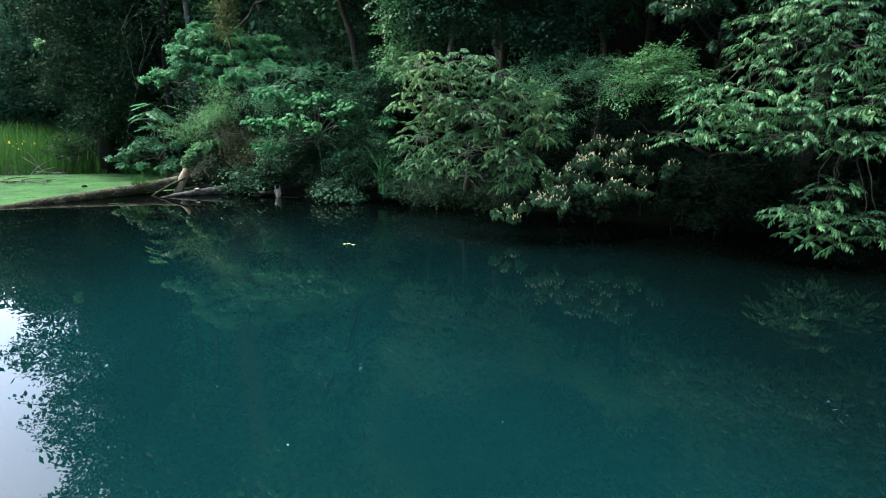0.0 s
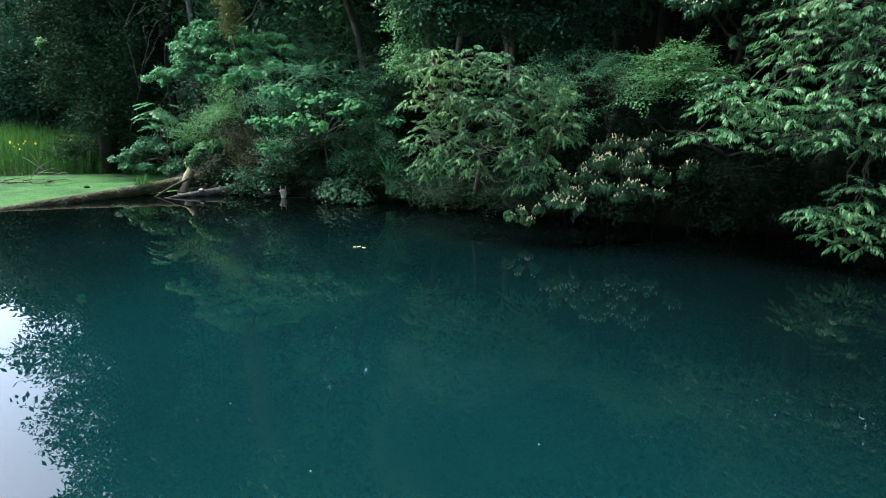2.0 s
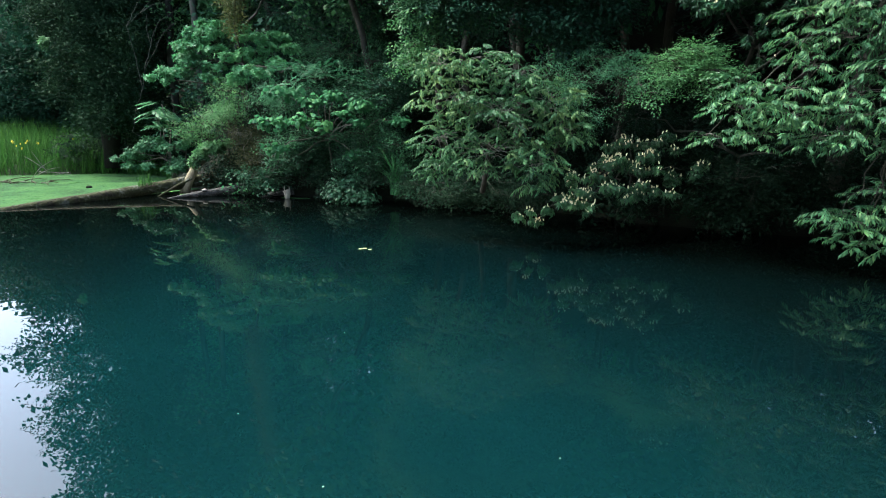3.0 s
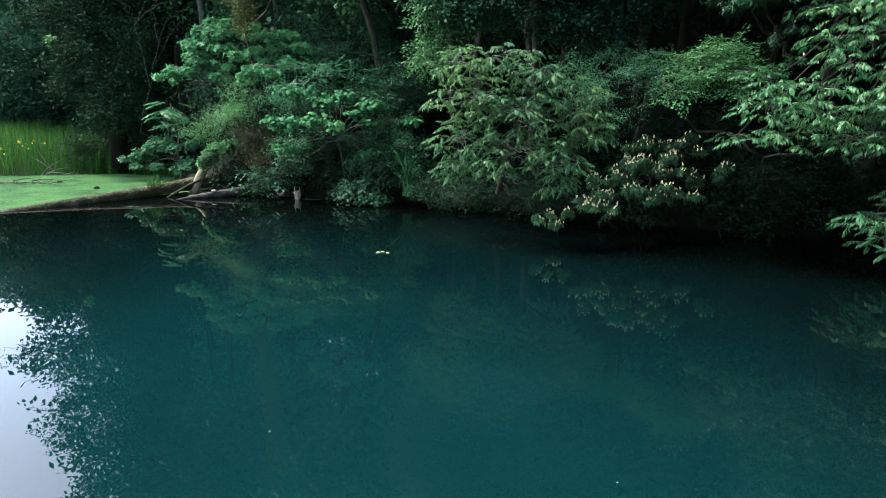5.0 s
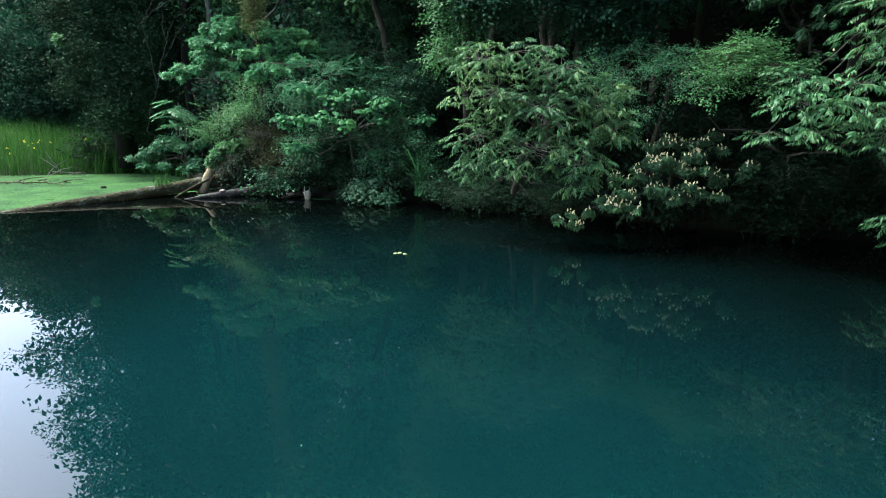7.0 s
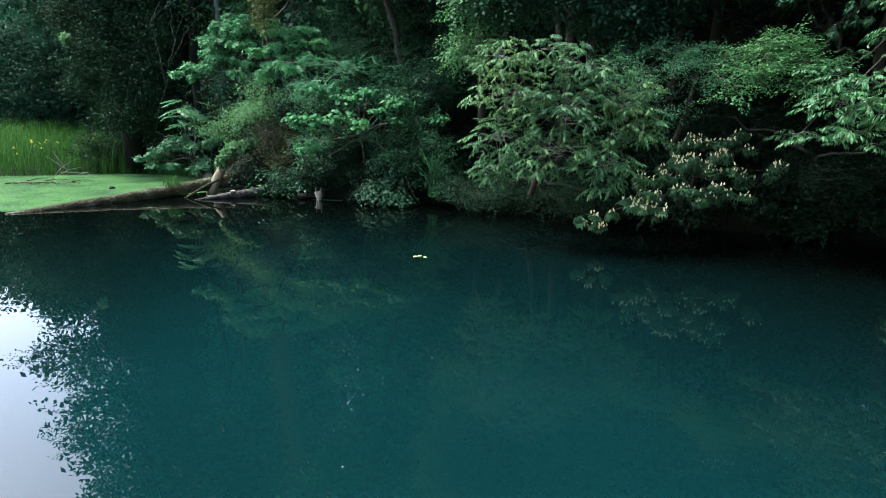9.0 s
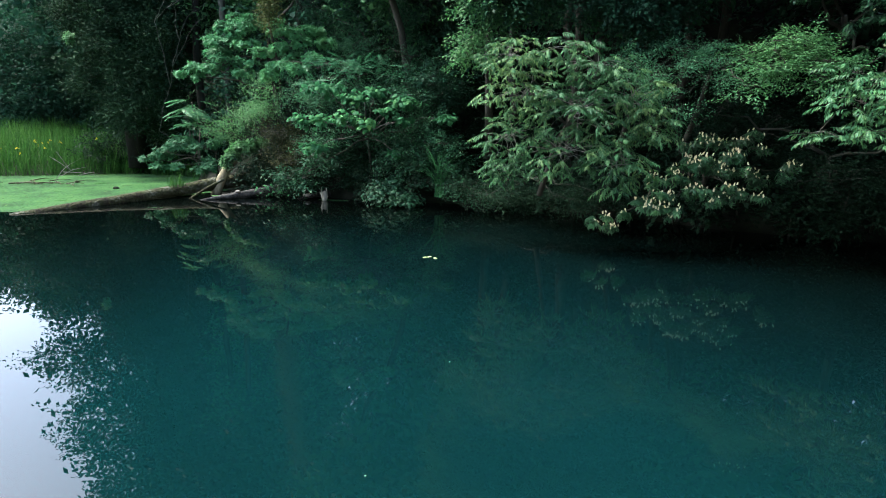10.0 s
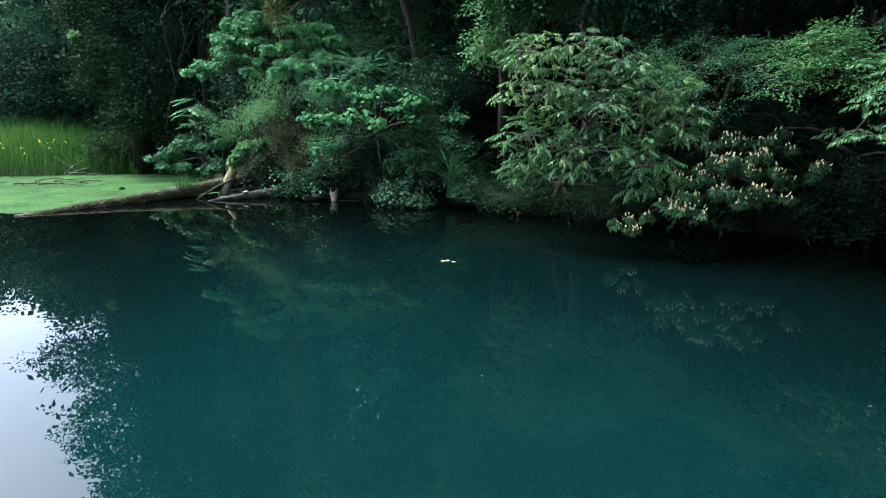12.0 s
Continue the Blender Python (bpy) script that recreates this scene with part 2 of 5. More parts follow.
def tube(points, r0, r1, sides=7, wob=0.0, caps=True, power=1.0):
    """A tapered limb along points."""
    p = np.asarray(points, dtype=float)
    n = len(p)
    tan = np.gradient(p, axis=0)
    tan /= np.linalg.norm(tan, axis=1)[:, None] + 1e-9
    ref = np.array((0.0, 0.0, 1.0)) if abs(tan[:, 2]).mean() < 0.8 else np.array((1.0, 0.0, 0.0))
    u = np.cross(tan, ref)
    u /= np.linalg.norm(u, axis=1)[:, None] + 1e-9
    v = np.cross(tan, u)
    s = np.linspace(0, 1, n) ** power
    rad = r0 * (1 - s) + r1 * s
    ang = np.arange(sides) / sides * 2 * np.pi
    verts = []
    for i in range(n):
        k = rad[i] * (1 + wob * RNG.normal(0, 0.5, sides))
        verts.append(p[i] + (np.cos(ang) * k)[:, None] * u[i] + (np.sin(ang) * k)[:, None] * v[i])
    verts = np.concatenate(verts)
    tris = []
    for i in range(n - 1):
        for j in range(sides):
            a, b = i * sides + j, i * sides + (j + 1) % sides
            tris += [(a, b, a + sides), (b, b + sides, a + sides)]
    if caps:
        c = len(verts)
        verts = np.concatenate([verts, p[:1], p[-1:]])
        for j in range(sides):
            tris.append((c, (j + 1) % sides, j))
            tris.append((c + 1, (n - 1) * sides + j, (n - 1) * sides + (j + 1) % sides))
    return verts, np.array(tris)


def bend(a, b, n=7, sag=0.0, jitter=0.05):
    """A crooked way from a to b."""
    a, b = np.asarray(a, dtype=float), np.asarray(b, dtype=float)
    s = np.linspace(0, 1, n)[:, None]
    p = a + (b - a) * s
    size = np.linalg.norm(b - a)
    p[:, 2] += sag * size * np.sin(np.pi * s[:, 0])
    j = RNG.normal(0, jitter * size, (n, 3)) * np.sin(np.pi * s)
    return p + j


def blade(length, width, fold=0.15, droop=0.1, widest=0.45, rows=3):
    """One leaf blade from the origin along +y, folded along its rib and drooping to its tip."""
    if rows == 0:
        k, y = width / 2, widest * length
        z = -droop * length
        v = [(0, 0, 0), (-k, y, fold * k + 0.3 * z), (k, y, fold * k + 0.3 * z), (0, length, z)]
        return np.array(v), np.array([(0, 2, 1), (1, 2, 3)])
    ys = np.linspace(0, 1, rows + 2)
    verts, tris = [], []
    w = [0.0] + [math.sin(math.pi * (y ** (math.log(0.5) / math.log(widest)))) ** 0.8 * width / 2 for y in ys[1:-1]] + [0.0]
    for y, k in zip(ys, w):
        z = -droop * length * y * y
        if k == 0:
            verts.append((0, y * length, z))
        else:
            verts += [(-k, y * length, z + fold * k), (0, y * length, z), (k, y * length, z + fold * k)]
    first, last = 0, len(verts) - 1
    tris += [(first, 2, 1), (first, 3, 2)]
    for i in range(rows - 1):
        a = 1 + 3 * i
        tris += [(a, a + 1, a + 4), (a, a + 4, a + 3), (a + 1, a + 2, a + 5), (a + 1, a + 5, a + 4)]
    a = last - 3
    tris += [(a, a + 1, last), (a + 1, a + 2, last)]
    return np.array(verts), np.array(tris)


def turned(piece, rx=0, ry=0, rz=0, at=(0, 0, 0), scale=1.0):
    v, t = piece
    m = np.array(Euler([radians(rx), radians(ry), radians(rz)]).to_matrix())
    return (v * scale) @ m.T + np.array(at), t


def pinnate(length=0.45, pairs=6, leaflet=0.16, width=0.045, droop=0.35, hang=35, rows=2, seed=0):
    """A compound leaf: a drooping rachis with paired leaflets that hang from it."""
    rg = np.random.default_rng(seed)
    s = np.linspace(0, 1, 4)
    way = np.stack([0.04 * length * np.sin(3 * s + seed), length * s * (1 - 0.12 * s), -droop * length * s ** 1.8], axis=1)
    out = [tube(way, 0.004, 0.0015, 3, caps=False)]
    for i in range(pairs):
        q = 0.2 + 0.75 * i / (pairs - 1)
        at = [np.interp(q, s, way[:, k]) for k in range(3)]
        size = leaflet * (0.75 + 0.4 * math.sin(math.pi * min(1, q))) * rg.uniform(0.85, 1.1)
        for side in (-1, 1):
            out.append(turned(blade(size, width * rg.uniform(0.85, 1.15), 0.25, 0.22, 0.42, rows), -hang + rg.normal(0, 9) - 25 * q, rg.normal(0, 12), -side * (58 - 22 * q + rg.normal(0, 6)), at))
    out.append(turned(blade(leaflet, width, 0.25, 0.2, 0.42, rows), -hang - 25, 0, rg.normal(0, 8), way[-1]))
    return merge(out)


def whorl(leaves=7, length=0.15, width=0.045, lift=10, rows=2, seed=0, droop=0.25):
    """Leathery leaves round a twig's end."""
    rg = np.random.default_rng(seed + 50)
    out = []
    for i in range(leaves):
        out.append(turned(blade(length * rg.uniform(0.75, 1.1), width * rg.uniform(0.85, 1.1), 0.2, droop, 0.55, rows), lift + rg.normal(0, 14), rg.normal(0, 10), i * 360 / leaves + rg.normal(0, 10)))
    return merge(out)


def spray(n=12, size=0.35, leaf=0.06, width=0.035, flat=0.12, seed=0, rows=1, tilt=18):
    """A flat twig with small leaves on both sides."""
    rg = np.random.default_rng(seed + 90)
    out = []
    for i in range(n):
        s = (i + 0.5) / n
        side = -1 if i % 2 else 1
        at = (side * rg.uniform(0, 0.28) * size * (1 - 0.5 * s), s * size, rg.normal(0, flat * size * 0.5) - 0.12 * size * s * s)
        out.append(turned(blade(leaf * rg.uniform(0.7, 1.2), width * rg.uniform(0.8, 1.2), 0.1, 0.1, 0.45, rows), rg.normal(-12, tilt), rg.normal(0, tilt), -side * rg.uniform(15, 95), at))
    return merge(out)


def frond(length=0.6, pairs=14, leaflet=0.12, width=0.02, droop=0.4, seed=0):
    """A fern-like or mimosa-like frond, flat and fine."""
    rg = np.random.default_rng(seed + 20)
    s = np.linspace(0, 1, 8)
    way = np.stack([0 * s, length * s, -droop * length * s ** 2], axis=1)
    out = [tube(way, 0.004, 0.001, 3, caps=False)]
    for i in range(pairs):
        q = 0.12 + 0.86 * i / pairs
        at = [np.interp(q, s, way[:, k]) for k in range(3)]
        size = leaflet * (math.sin(math.pi * (0.15 + 0.8 * q)) ** 0.7) + 0.01
        for side in (-1, 1):
            out.append(turned(blade(size, width, 0.1, 0.15, 0.4, 1), -8 - 40 * q * droop + rg.normal(0, 5), rg.normal(0, 6), -side * (68 - 20 * q), at))
    return merge(out)


def heart_leaf(size=0.18):
    """A broad heart-shaped leaf, hanging from its stalk."""
    ang = np.linspace(-math.pi, math.pi, 13)[:-1]
    rim = []
    for a in ang:
        r = 0.5 * (1 - 0.35 * abs(math.cos(a / 2)) ** 6) * (0.88 + 0.12 * math.cos(a * 1.0)) * (1.0 + 0.55 * max(0, math.cos(a)) ** 6)
        rim.append((r * size * math.sin(a) * 0.95, r * size * math.cos(a) + 0.3 * size, -0.10 * size * (abs(math.sin(a)) + 0.8 * max(0, math.cos(a)) ** 2)))
    rim[0] = (0, 0.0, 0)
    v = np.array([(0, 0.3 * size, 0.03 * size)] + rim)
    t = [(0, 1 + (i + 1) % 12, 1 + i) for i in range(12)]
    return v, np.array(t)


def frames(dirs, roll=12.0):
    """Turns that carry +y onto dirs, upright but for some roll in degrees."""
    y = dirs / (np.linalg.norm(dirs, axis=1)[:, None] + 1e-9)
    x = np.cross(y, np.array((0, 0, 1.0)))
    x /= np.linalg.norm(x, axis=1)[:, None] + 1e-6
    z = np.cross(x, y)
    a = np.radians(RNG.normal(0, roll, len(y)))[:, None]
    x2, z2 = x * np.cos(a) + z * np.sin(a), -x * np.sin(a) + z * np.cos(a)
    return np.stack([x2, y, z2], axis=2)


def scattered(name, templates, mat, R, T, S):
    """Many leaves as one mesh."""
    k = 0
    pick = RNG.integers(0, len(templates), len(T))
    vs, ts = [], []
    for i, (v, t) in enumerate(templates):
        sel = np.nonzero(pick == i)[0]
        if not len(sel):
            continue
        w = np.einsum("nij,vj->nvi", R[sel], v) * S[sel][:, None, None] + T[sel][:, None, :]
        vs.append(w.reshape(-1, 3))
        ts.append((t[None] + (np.arange(len(sel)) * len(v))[:, None, None]).reshape(-1, 3) + k)
        k += len(sel) * len(v)
    return mesh_from(name, np.concatenate(vs), np.concatenate(ts), mat)


def in_boughs(boughs, density, top=0.5, shell=0.55, least=3):
    """Places in ellipsoidal boughs, thicker toward their skin and top; the ways out; the bough each belongs to."""
    P, D, K = [], [], []
    for k, (x, y, z, rx, ry, rz) in enumerate(boughs):
        n = max(least, int(density * (rx * rz + 0.5 * rx * ry) * 4))
        d = RNG.normal(0, 1, (n, 3))
        d[:, 2] += top * RNG.random(n)
        d /= np.linalg.norm(d, axis=1)[:, None]
        r = shell + (1.08 - shell) * RNG.random(n) ** 0.7
        r *= 1 + 0.22 * RNG.normal(0, 0.6, n)
        P.append(np.array((x, y, z)) + d * r[:, None] * np.array((rx, ry, rz)))
        D.append(d)
        K.append(np.full(n, k))
    return np.concatenate(P), np.concatenate(D), np.concatenate(K)


def clumped(boughs, per=7.0, thin=0.42, wide=0.40):
    """Breaks each bough into smaller clumps with gaps between them."""
    out = []
    for x, y, z, rx, ry, rz in boughs:
        n = int(3 + per * rx * (rz + 0.4 * ry) * RNG.uniform(0.8, 1.2))
        for _ in range(n):
            d = RNG.normal(0, 1, 3)
            d *= RNG.uniform(0.2, 0.95) ** 0.6 / np.linalg.norm(d)
            k = RNG.uniform(0.7, 1.25)
            out.append((x + d[0] * rx, y + d[1] * ry, z + d[2] * rz, wide * rx * k, (wide + 0.08) * ry * k, max(thin * rz * k, 0.06)))
    return out


def limbs(parent, base, boughs, fork, r0, mat, sag=0.06, name="limb", thick=1.0):
    """A crooked limb from the fork to each bough, each a part."""
    o = np.array(parent.location)
    ways = []
    for b in boughs:
        c = np.array(b[:3])
        start = np.asarray(fork(c), dtype=float)
        way = bend(start, c, 8, sag, 0.03)
        r = min(r0, thick * (0.012 + 0.010 * np.linalg.norm(c - start)))
        ways.append(part(name, mesh_from(name, *tube(way - o, r, 0.006, 6, 0.06), mat, True), parent))
    return ways


def twigs(parent, P, K, boughs, mat, share=0.4, r=0.006, name="branchwork"):
    o = np.array(parent.location)
    out = []
    for p, k in zip(P, K):
        if RNG.random() > share:
            continue
        c = np.array(boughs[k][:3]) + RNG.normal(0, 0.12, 3) * np.array(boughs[k][3:])
        out.append(tube(bend(c, p, 4, 0.08, 0.05) - o, r, 0.002, 4, caps=False))
    if out:
        v, t = merge(out)
        part(name, mesh_from(name, v, t, mat, True), parent, kind="stuff")


def singles(parent, name, meshes, P, R, S, holders=None):
    """Leaves as parts of their own, on shared meshes; holders: the limb that each hangs on."""
    o = np.array(parent.location)
    for i in range(len(P)):
        ob = new(name, meshes[int(RNG.integers(0, len(meshes)))])
        ob.parent = holders[i] if holders else parent
        m = Matrix([[*(R[i][r] * S[i]), P[i][r] - o[r]] for r in range(3)] + [[0, 0, 0, 1]])
        ob.matrix_basis = m


def foliage(parent, name, templates, mat, boughs, density, lift=0.0, side=1.0, size=1.0, vary=0.25, roll=15, top=0.5, shell=0.55, spread=0.35, single=None, label="", rosette=1, facing=0.0):
    """Leaves over the boughs. single: how many of the nearest become parts of their own, and their material."""
    P, D, K = in_boughs(boughs, density, top, shell)
    d = D * np.array((side, side, 0.35)) + RNG.normal(0, spread, D.shape)
    d[:, 2] += lift
    if rosette > 1:
        turn = np.repeat(RNG.uniform(0, 6.28, len(P)), rosette) + np.tile(np.arange(rosette) * 6.2832 / rosette, len(P)) + RNG.normal(0, 0.25, len(P) * rosette)
        P, D, K, d = (np.repeat(q, rosette, axis=0) for q in (P, D, K, d))
        d = 0.45 * d / (np.linalg.norm(d, axis=1)[:, None] + 1e-6) + np.stack([np.cos(turn), np.sin(turn), RNG.normal(lift, 0.15, len(P))], axis=1)
        P = P + RNG.normal(0, 0.02, P.shape)
    R = frames(d, roll)
    if facing:
        z = D * facing + np.array((0, 0, 0.75)) + RNG.normal(0, 0.3, D.shape)
        z /= np.linalg.norm(z, axis=1)[:, None]
        x = np.cross(z, RNG.normal(0, 1, z.shape))
        x /= np.linalg.norm(x, axis=1)[:, None]
        R = np.stack([x, np.cross(z, x), z], axis=2)
    S = size * (1 + vary * RNG.uniform(-1, 1, len(P)))
    o = np.array(parent.location)
    rest = np.arange(len(P))
    if single:
        count, smat, arms, arm_boughs = single
        order = np.argsort(P[:, 1] - 0.15 * P[:, 2])
        near, rest = order[:count], order[count:]
        meshes = [mesh_from("leaf", v, t, smat) for v, t in templates]
        ends = np.array([q[:3] for q in arm_boughs])
        holders = [arms[int(np.argmin(np.linalg.norm(ends - q, axis=1)))] for q in P[near]]
        singles(parent, "leaf", meshes, P[near], R[near], S[near], holders)
    if len(rest):
        part(name, scattered(name, templates, mat, R[rest], P[rest] - o, S[rest]), parent, label, "stuff")
    return P, D, K


def spaced(boughs, gap, tries=260, top=0.6, shell=0.25):
    """Places in the boughs that keep a distance from one another; the bough each belongs to."""
    P, K = [], []
    for k, (x, y, z, rx, ry, rz) in enumerate(boughs):
        mine = np.zeros((0, 3))
        for _ in range(tries):
            d = RNG.normal(0, 1, 3)
            d[2] += top * RNG.random()
            d *= (shell + (1.05 - shell) * RNG.random() ** 0.6) / np.linalg.norm(d)
            p = np.array((x, y, z)) + d * np.array((rx, ry, rz))
            if not len(mine) or (np.linalg.norm((mine - p) * np.array((1, 0.7, 1.35)), axis=1) > gap).all():
                mine = np.concatenate([mine, p[None]])
        P.append(mine)
        K.append(np.full(len(mine), k))
    return np.concatenate(P), np.concatenate(K)


def umbrellas(parent, templates, mat, single_mat, boughs, arms, gap, leaves, size, twig_mat, count=300, lift=0.15, twig_r=0.005, roll=20, vary=0.25):
    """Compound leaves fanned round the twigs' ends; the nearest are parts of their own."""
    P, K = spaced(boughs, gap)
    twigs(parent, P, K, boughs, twig_mat, 0.9, twig_r)
    C = np.array([q[:3] for q in boughs])
    out = P - C[K]
    out /= np.linalg.norm(out, axis=1)[:, None] + 1e-6
    turn = np.repeat(RNG.uniform(0, 6.28, len(P)), leaves) + np.tile(np.arange(leaves) * 6.2832 / leaves, len(P)) + RNG.normal(0, 0.35, len(P) * leaves)
    d = np.stack([np.cos(turn), np.sin(turn), RNG.normal(lift, 0.22, len(turn))], axis=1) + 0.45 * np.repeat(out, leaves, axis=0) * np.array((1, 1, 0.6))
    T = np.repeat(P, leaves, axis=0) + RNG.normal(0, 0.025, (len(turn), 3))
    R, S = frames(d, roll), size * (1 + vary * RNG.uniform(-1, 1, len(turn)))
    S *= np.repeat(RNG.uniform(0.8, 1.15, len(P)), leaves)
    order = np.argsort(T[:, 1] - 0.15 * T[:, 2])
    near, rest = order[:count], order[count:]
    meshes = [mesh_from("leaf", v, t, single_mat) for v, t in templates]
    holders = [arms[int(np.argmin(np.linalg.norm(C - q, axis=1)))] for q in T[near]]
    singles(parent, "leaf", meshes, T[near], R[near], S[near], holders)
    part("crown", scattered("crown", templates, mat, R[rest], T[rest] - np.array(parent.location), S[rest]), parent, "", "stuff")


# ---- ground, pond and duckweed ----
SHORE_X = (-60, -16, -13.5, -11, -9, -7.8, -6.6, -4, -2, 0, 1.4, 2.5, 3.3, 5.1, 7.1, 10, 14, 20, 26)
SHORE_Y = (15.0, 15.2, 16.0, 17.2, 16.6, 14.3, 13.5, 12.6, 12.2, 11.9, 11.2, 10.6, 9.8, 9.1, 8.4, 7.0, 3.0, -8.0, -30.0)


def shore(x):
    return float(np.interp(x, SHORE_X, SHORE_Y))


def smooth(a, b, x):
    s = min(1.0, max(0.0, (x - a) / (b - a)))
    return s * s * (3 - 2 * s)


def ground_z(x, y):
    slope = (shore(x + 0.5) - shore(x - 0.5))
    s1 = (y - shore(x)) / math.sqrt(1 + slope * slope)
    # s2: unseen back shore, set close in for the added light-blocking woods
    s2, s3 = -9.5 - y, -30 - x
    s = max(s1, s2, s3)
    if s < 0:
        # bed flatter toward both sides, widening the water's painted shade band
        return max(-2.6, (0.32 - 0.06 * smooth(0.5, 4.0, x) - 0.15 * smooth(-2.5, -7.0, x)) * s) - 0.04
    back = 0.7 * max(0.0, min(s1 - 3.0, 14.0))
    hill = smooth(-10.5 - back, -6.5 - back, x) * smooth(-0.5, 0.5, s1 - s2)
    low = 0.05 + 0.10 * smooth(0, 0.8, s) + min(0.09 * s, 1.6) + 9.0 * smooth(15, 42, s1)
    steep = 0.22 * smooth(0, 0.5, s) + min(0.70 * max(0, s - 0.4), 14.0) + 0.05 * min(s, 60)
    bumps = 0.10 * smooth(0, 2, s) * noise.noise((x * 0.7, y * 0.7, 0)) + 0.35 * smooth(2, 6, s) * noise.noise((x * 0.25, y * 0.25, 3))
    return low * (1 - hill) + steep * hill + bumps


def axis(lo, hi, step, far):
    core = np.arange(lo, hi + step / 2, step)
    out = [core]
    d, left, right = step, [], []
    a, b = lo, hi
    while b < far:
        d *= 1.35
        a, b = a - d, b + d
        left.append(a)
        right.append(b)
    return np.concatenate([left[::-1], core, right])


gx, gy = axis(-24, 16, 0.33, 1500), axis(-2, 30, 0.33, 1500)
verts = [(x, y, ground_z(x, y)) for y in gy for x in gx]
nx = len(gx)
tris = []
for j in range(len(gy) - 1):
    for i in range(nx - 1):
        a = j * nx + i
        tris += [(a, a + 1, a + nx + 1), (a, a + nx + 1, a + nx)]
tagged(new("ground", mesh_from("ground", verts, tris, SOIL, True)), "leaf-littered soil of the wooded bank and pond bed, coloured near black for shade", "ground", kind="structure")

wx, wy = np.arange(-40, 30.1, 0.5), np.arange(-16, 22.1, 0.5)
verts = [(x, y, 0.0) for y in wy for x in wx]
nx = len(wx)
tris = []
for j in range(len(wy) - 1):
    for i in range(nx - 1):
        a = j * nx + i
        tris += [(a, a + 1, a + nx + 1), (a, a + nx + 1, a + nx)]
pond = mesh_from("water", verts, tris, WATER, True)
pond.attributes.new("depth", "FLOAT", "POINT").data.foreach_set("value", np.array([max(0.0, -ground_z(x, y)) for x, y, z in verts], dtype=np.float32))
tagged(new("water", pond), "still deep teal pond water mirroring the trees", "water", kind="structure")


# ---- plants ----
def trunk_part(parent, points, r0, r1, mat, name="trunk", sides=10, wob=0.02):
    o = np.array(parent.location)
    return part(name, mesh_from(name, *tube(np.asarray(points) - o, r0, r1, sides, wob), mat, True), parent)


PINNATE_T = [pinnate(0.27, 6, 0.082, 0.024, 0.32, 36, 1, s) for s in range(8)]
YELLOW_T = [pinnate(0.21, 7, 0.058, 0.019, 0.34, 29, 1, s + 10) for s in range(8)]
SPRAY_T = [spray(14, 0.36, 0.068, 0.038, 0.12, s, 0) for s in range(6)]
TIER_T = [spray(18, 0.36, 0.052, 0.028, 0.05, s + 80, 0, 12) for s in range(6)]
FINE_T = [spray(26, 0.36, 0.040, 0.020, 0.12, s + 70, 0) for s in range(6)]
BIGSPRAY_T = [spray(12, 0.60, 0.13, 0.065, 0.3, s + 6, 0, 30) for s in range(5)]
MIDSPRAY_T = [spray(9, 0.50, 0.12, 0.075, 0.3, s + 16, 0, 35) for s in range(5)]
THINSPRAY_T = [spray(7, 0.60, 0.20, 0.11, 0.3, s + 6, 0, 30) for s in range(5)]
WHORL_T = [whorl(8, 0.095, 0.026, -30, 1, s) for s in range(5)]
LAUREL_T = [whorl(7, 0.12, 0.04, 18, 1, s + 9, 0.2) for s in range(4)]
BLUE_T = [frond(0.40, 11, 0.075, 0.02, 0.3, s) for s in range(3)]
FAN_T = [frond(0.62, 15, 0.15, 0.040, 0.25, s + 4) for s in range(4)]
FEATHER_T = [spray(18, 0.40, 0.075, 0.015, 0.3, s + 30, 0, 30) for s in range(4)]
CEDAR_T = [spray(20, 0.52, 0.105, 0.036, 0.40, s + 40, 0, 38) for s in range(5)]
HANG_T = [spray(12, 0.35, 0.10, 0.016, 0.3, s + 60, 0, 25) for s in range(4)]

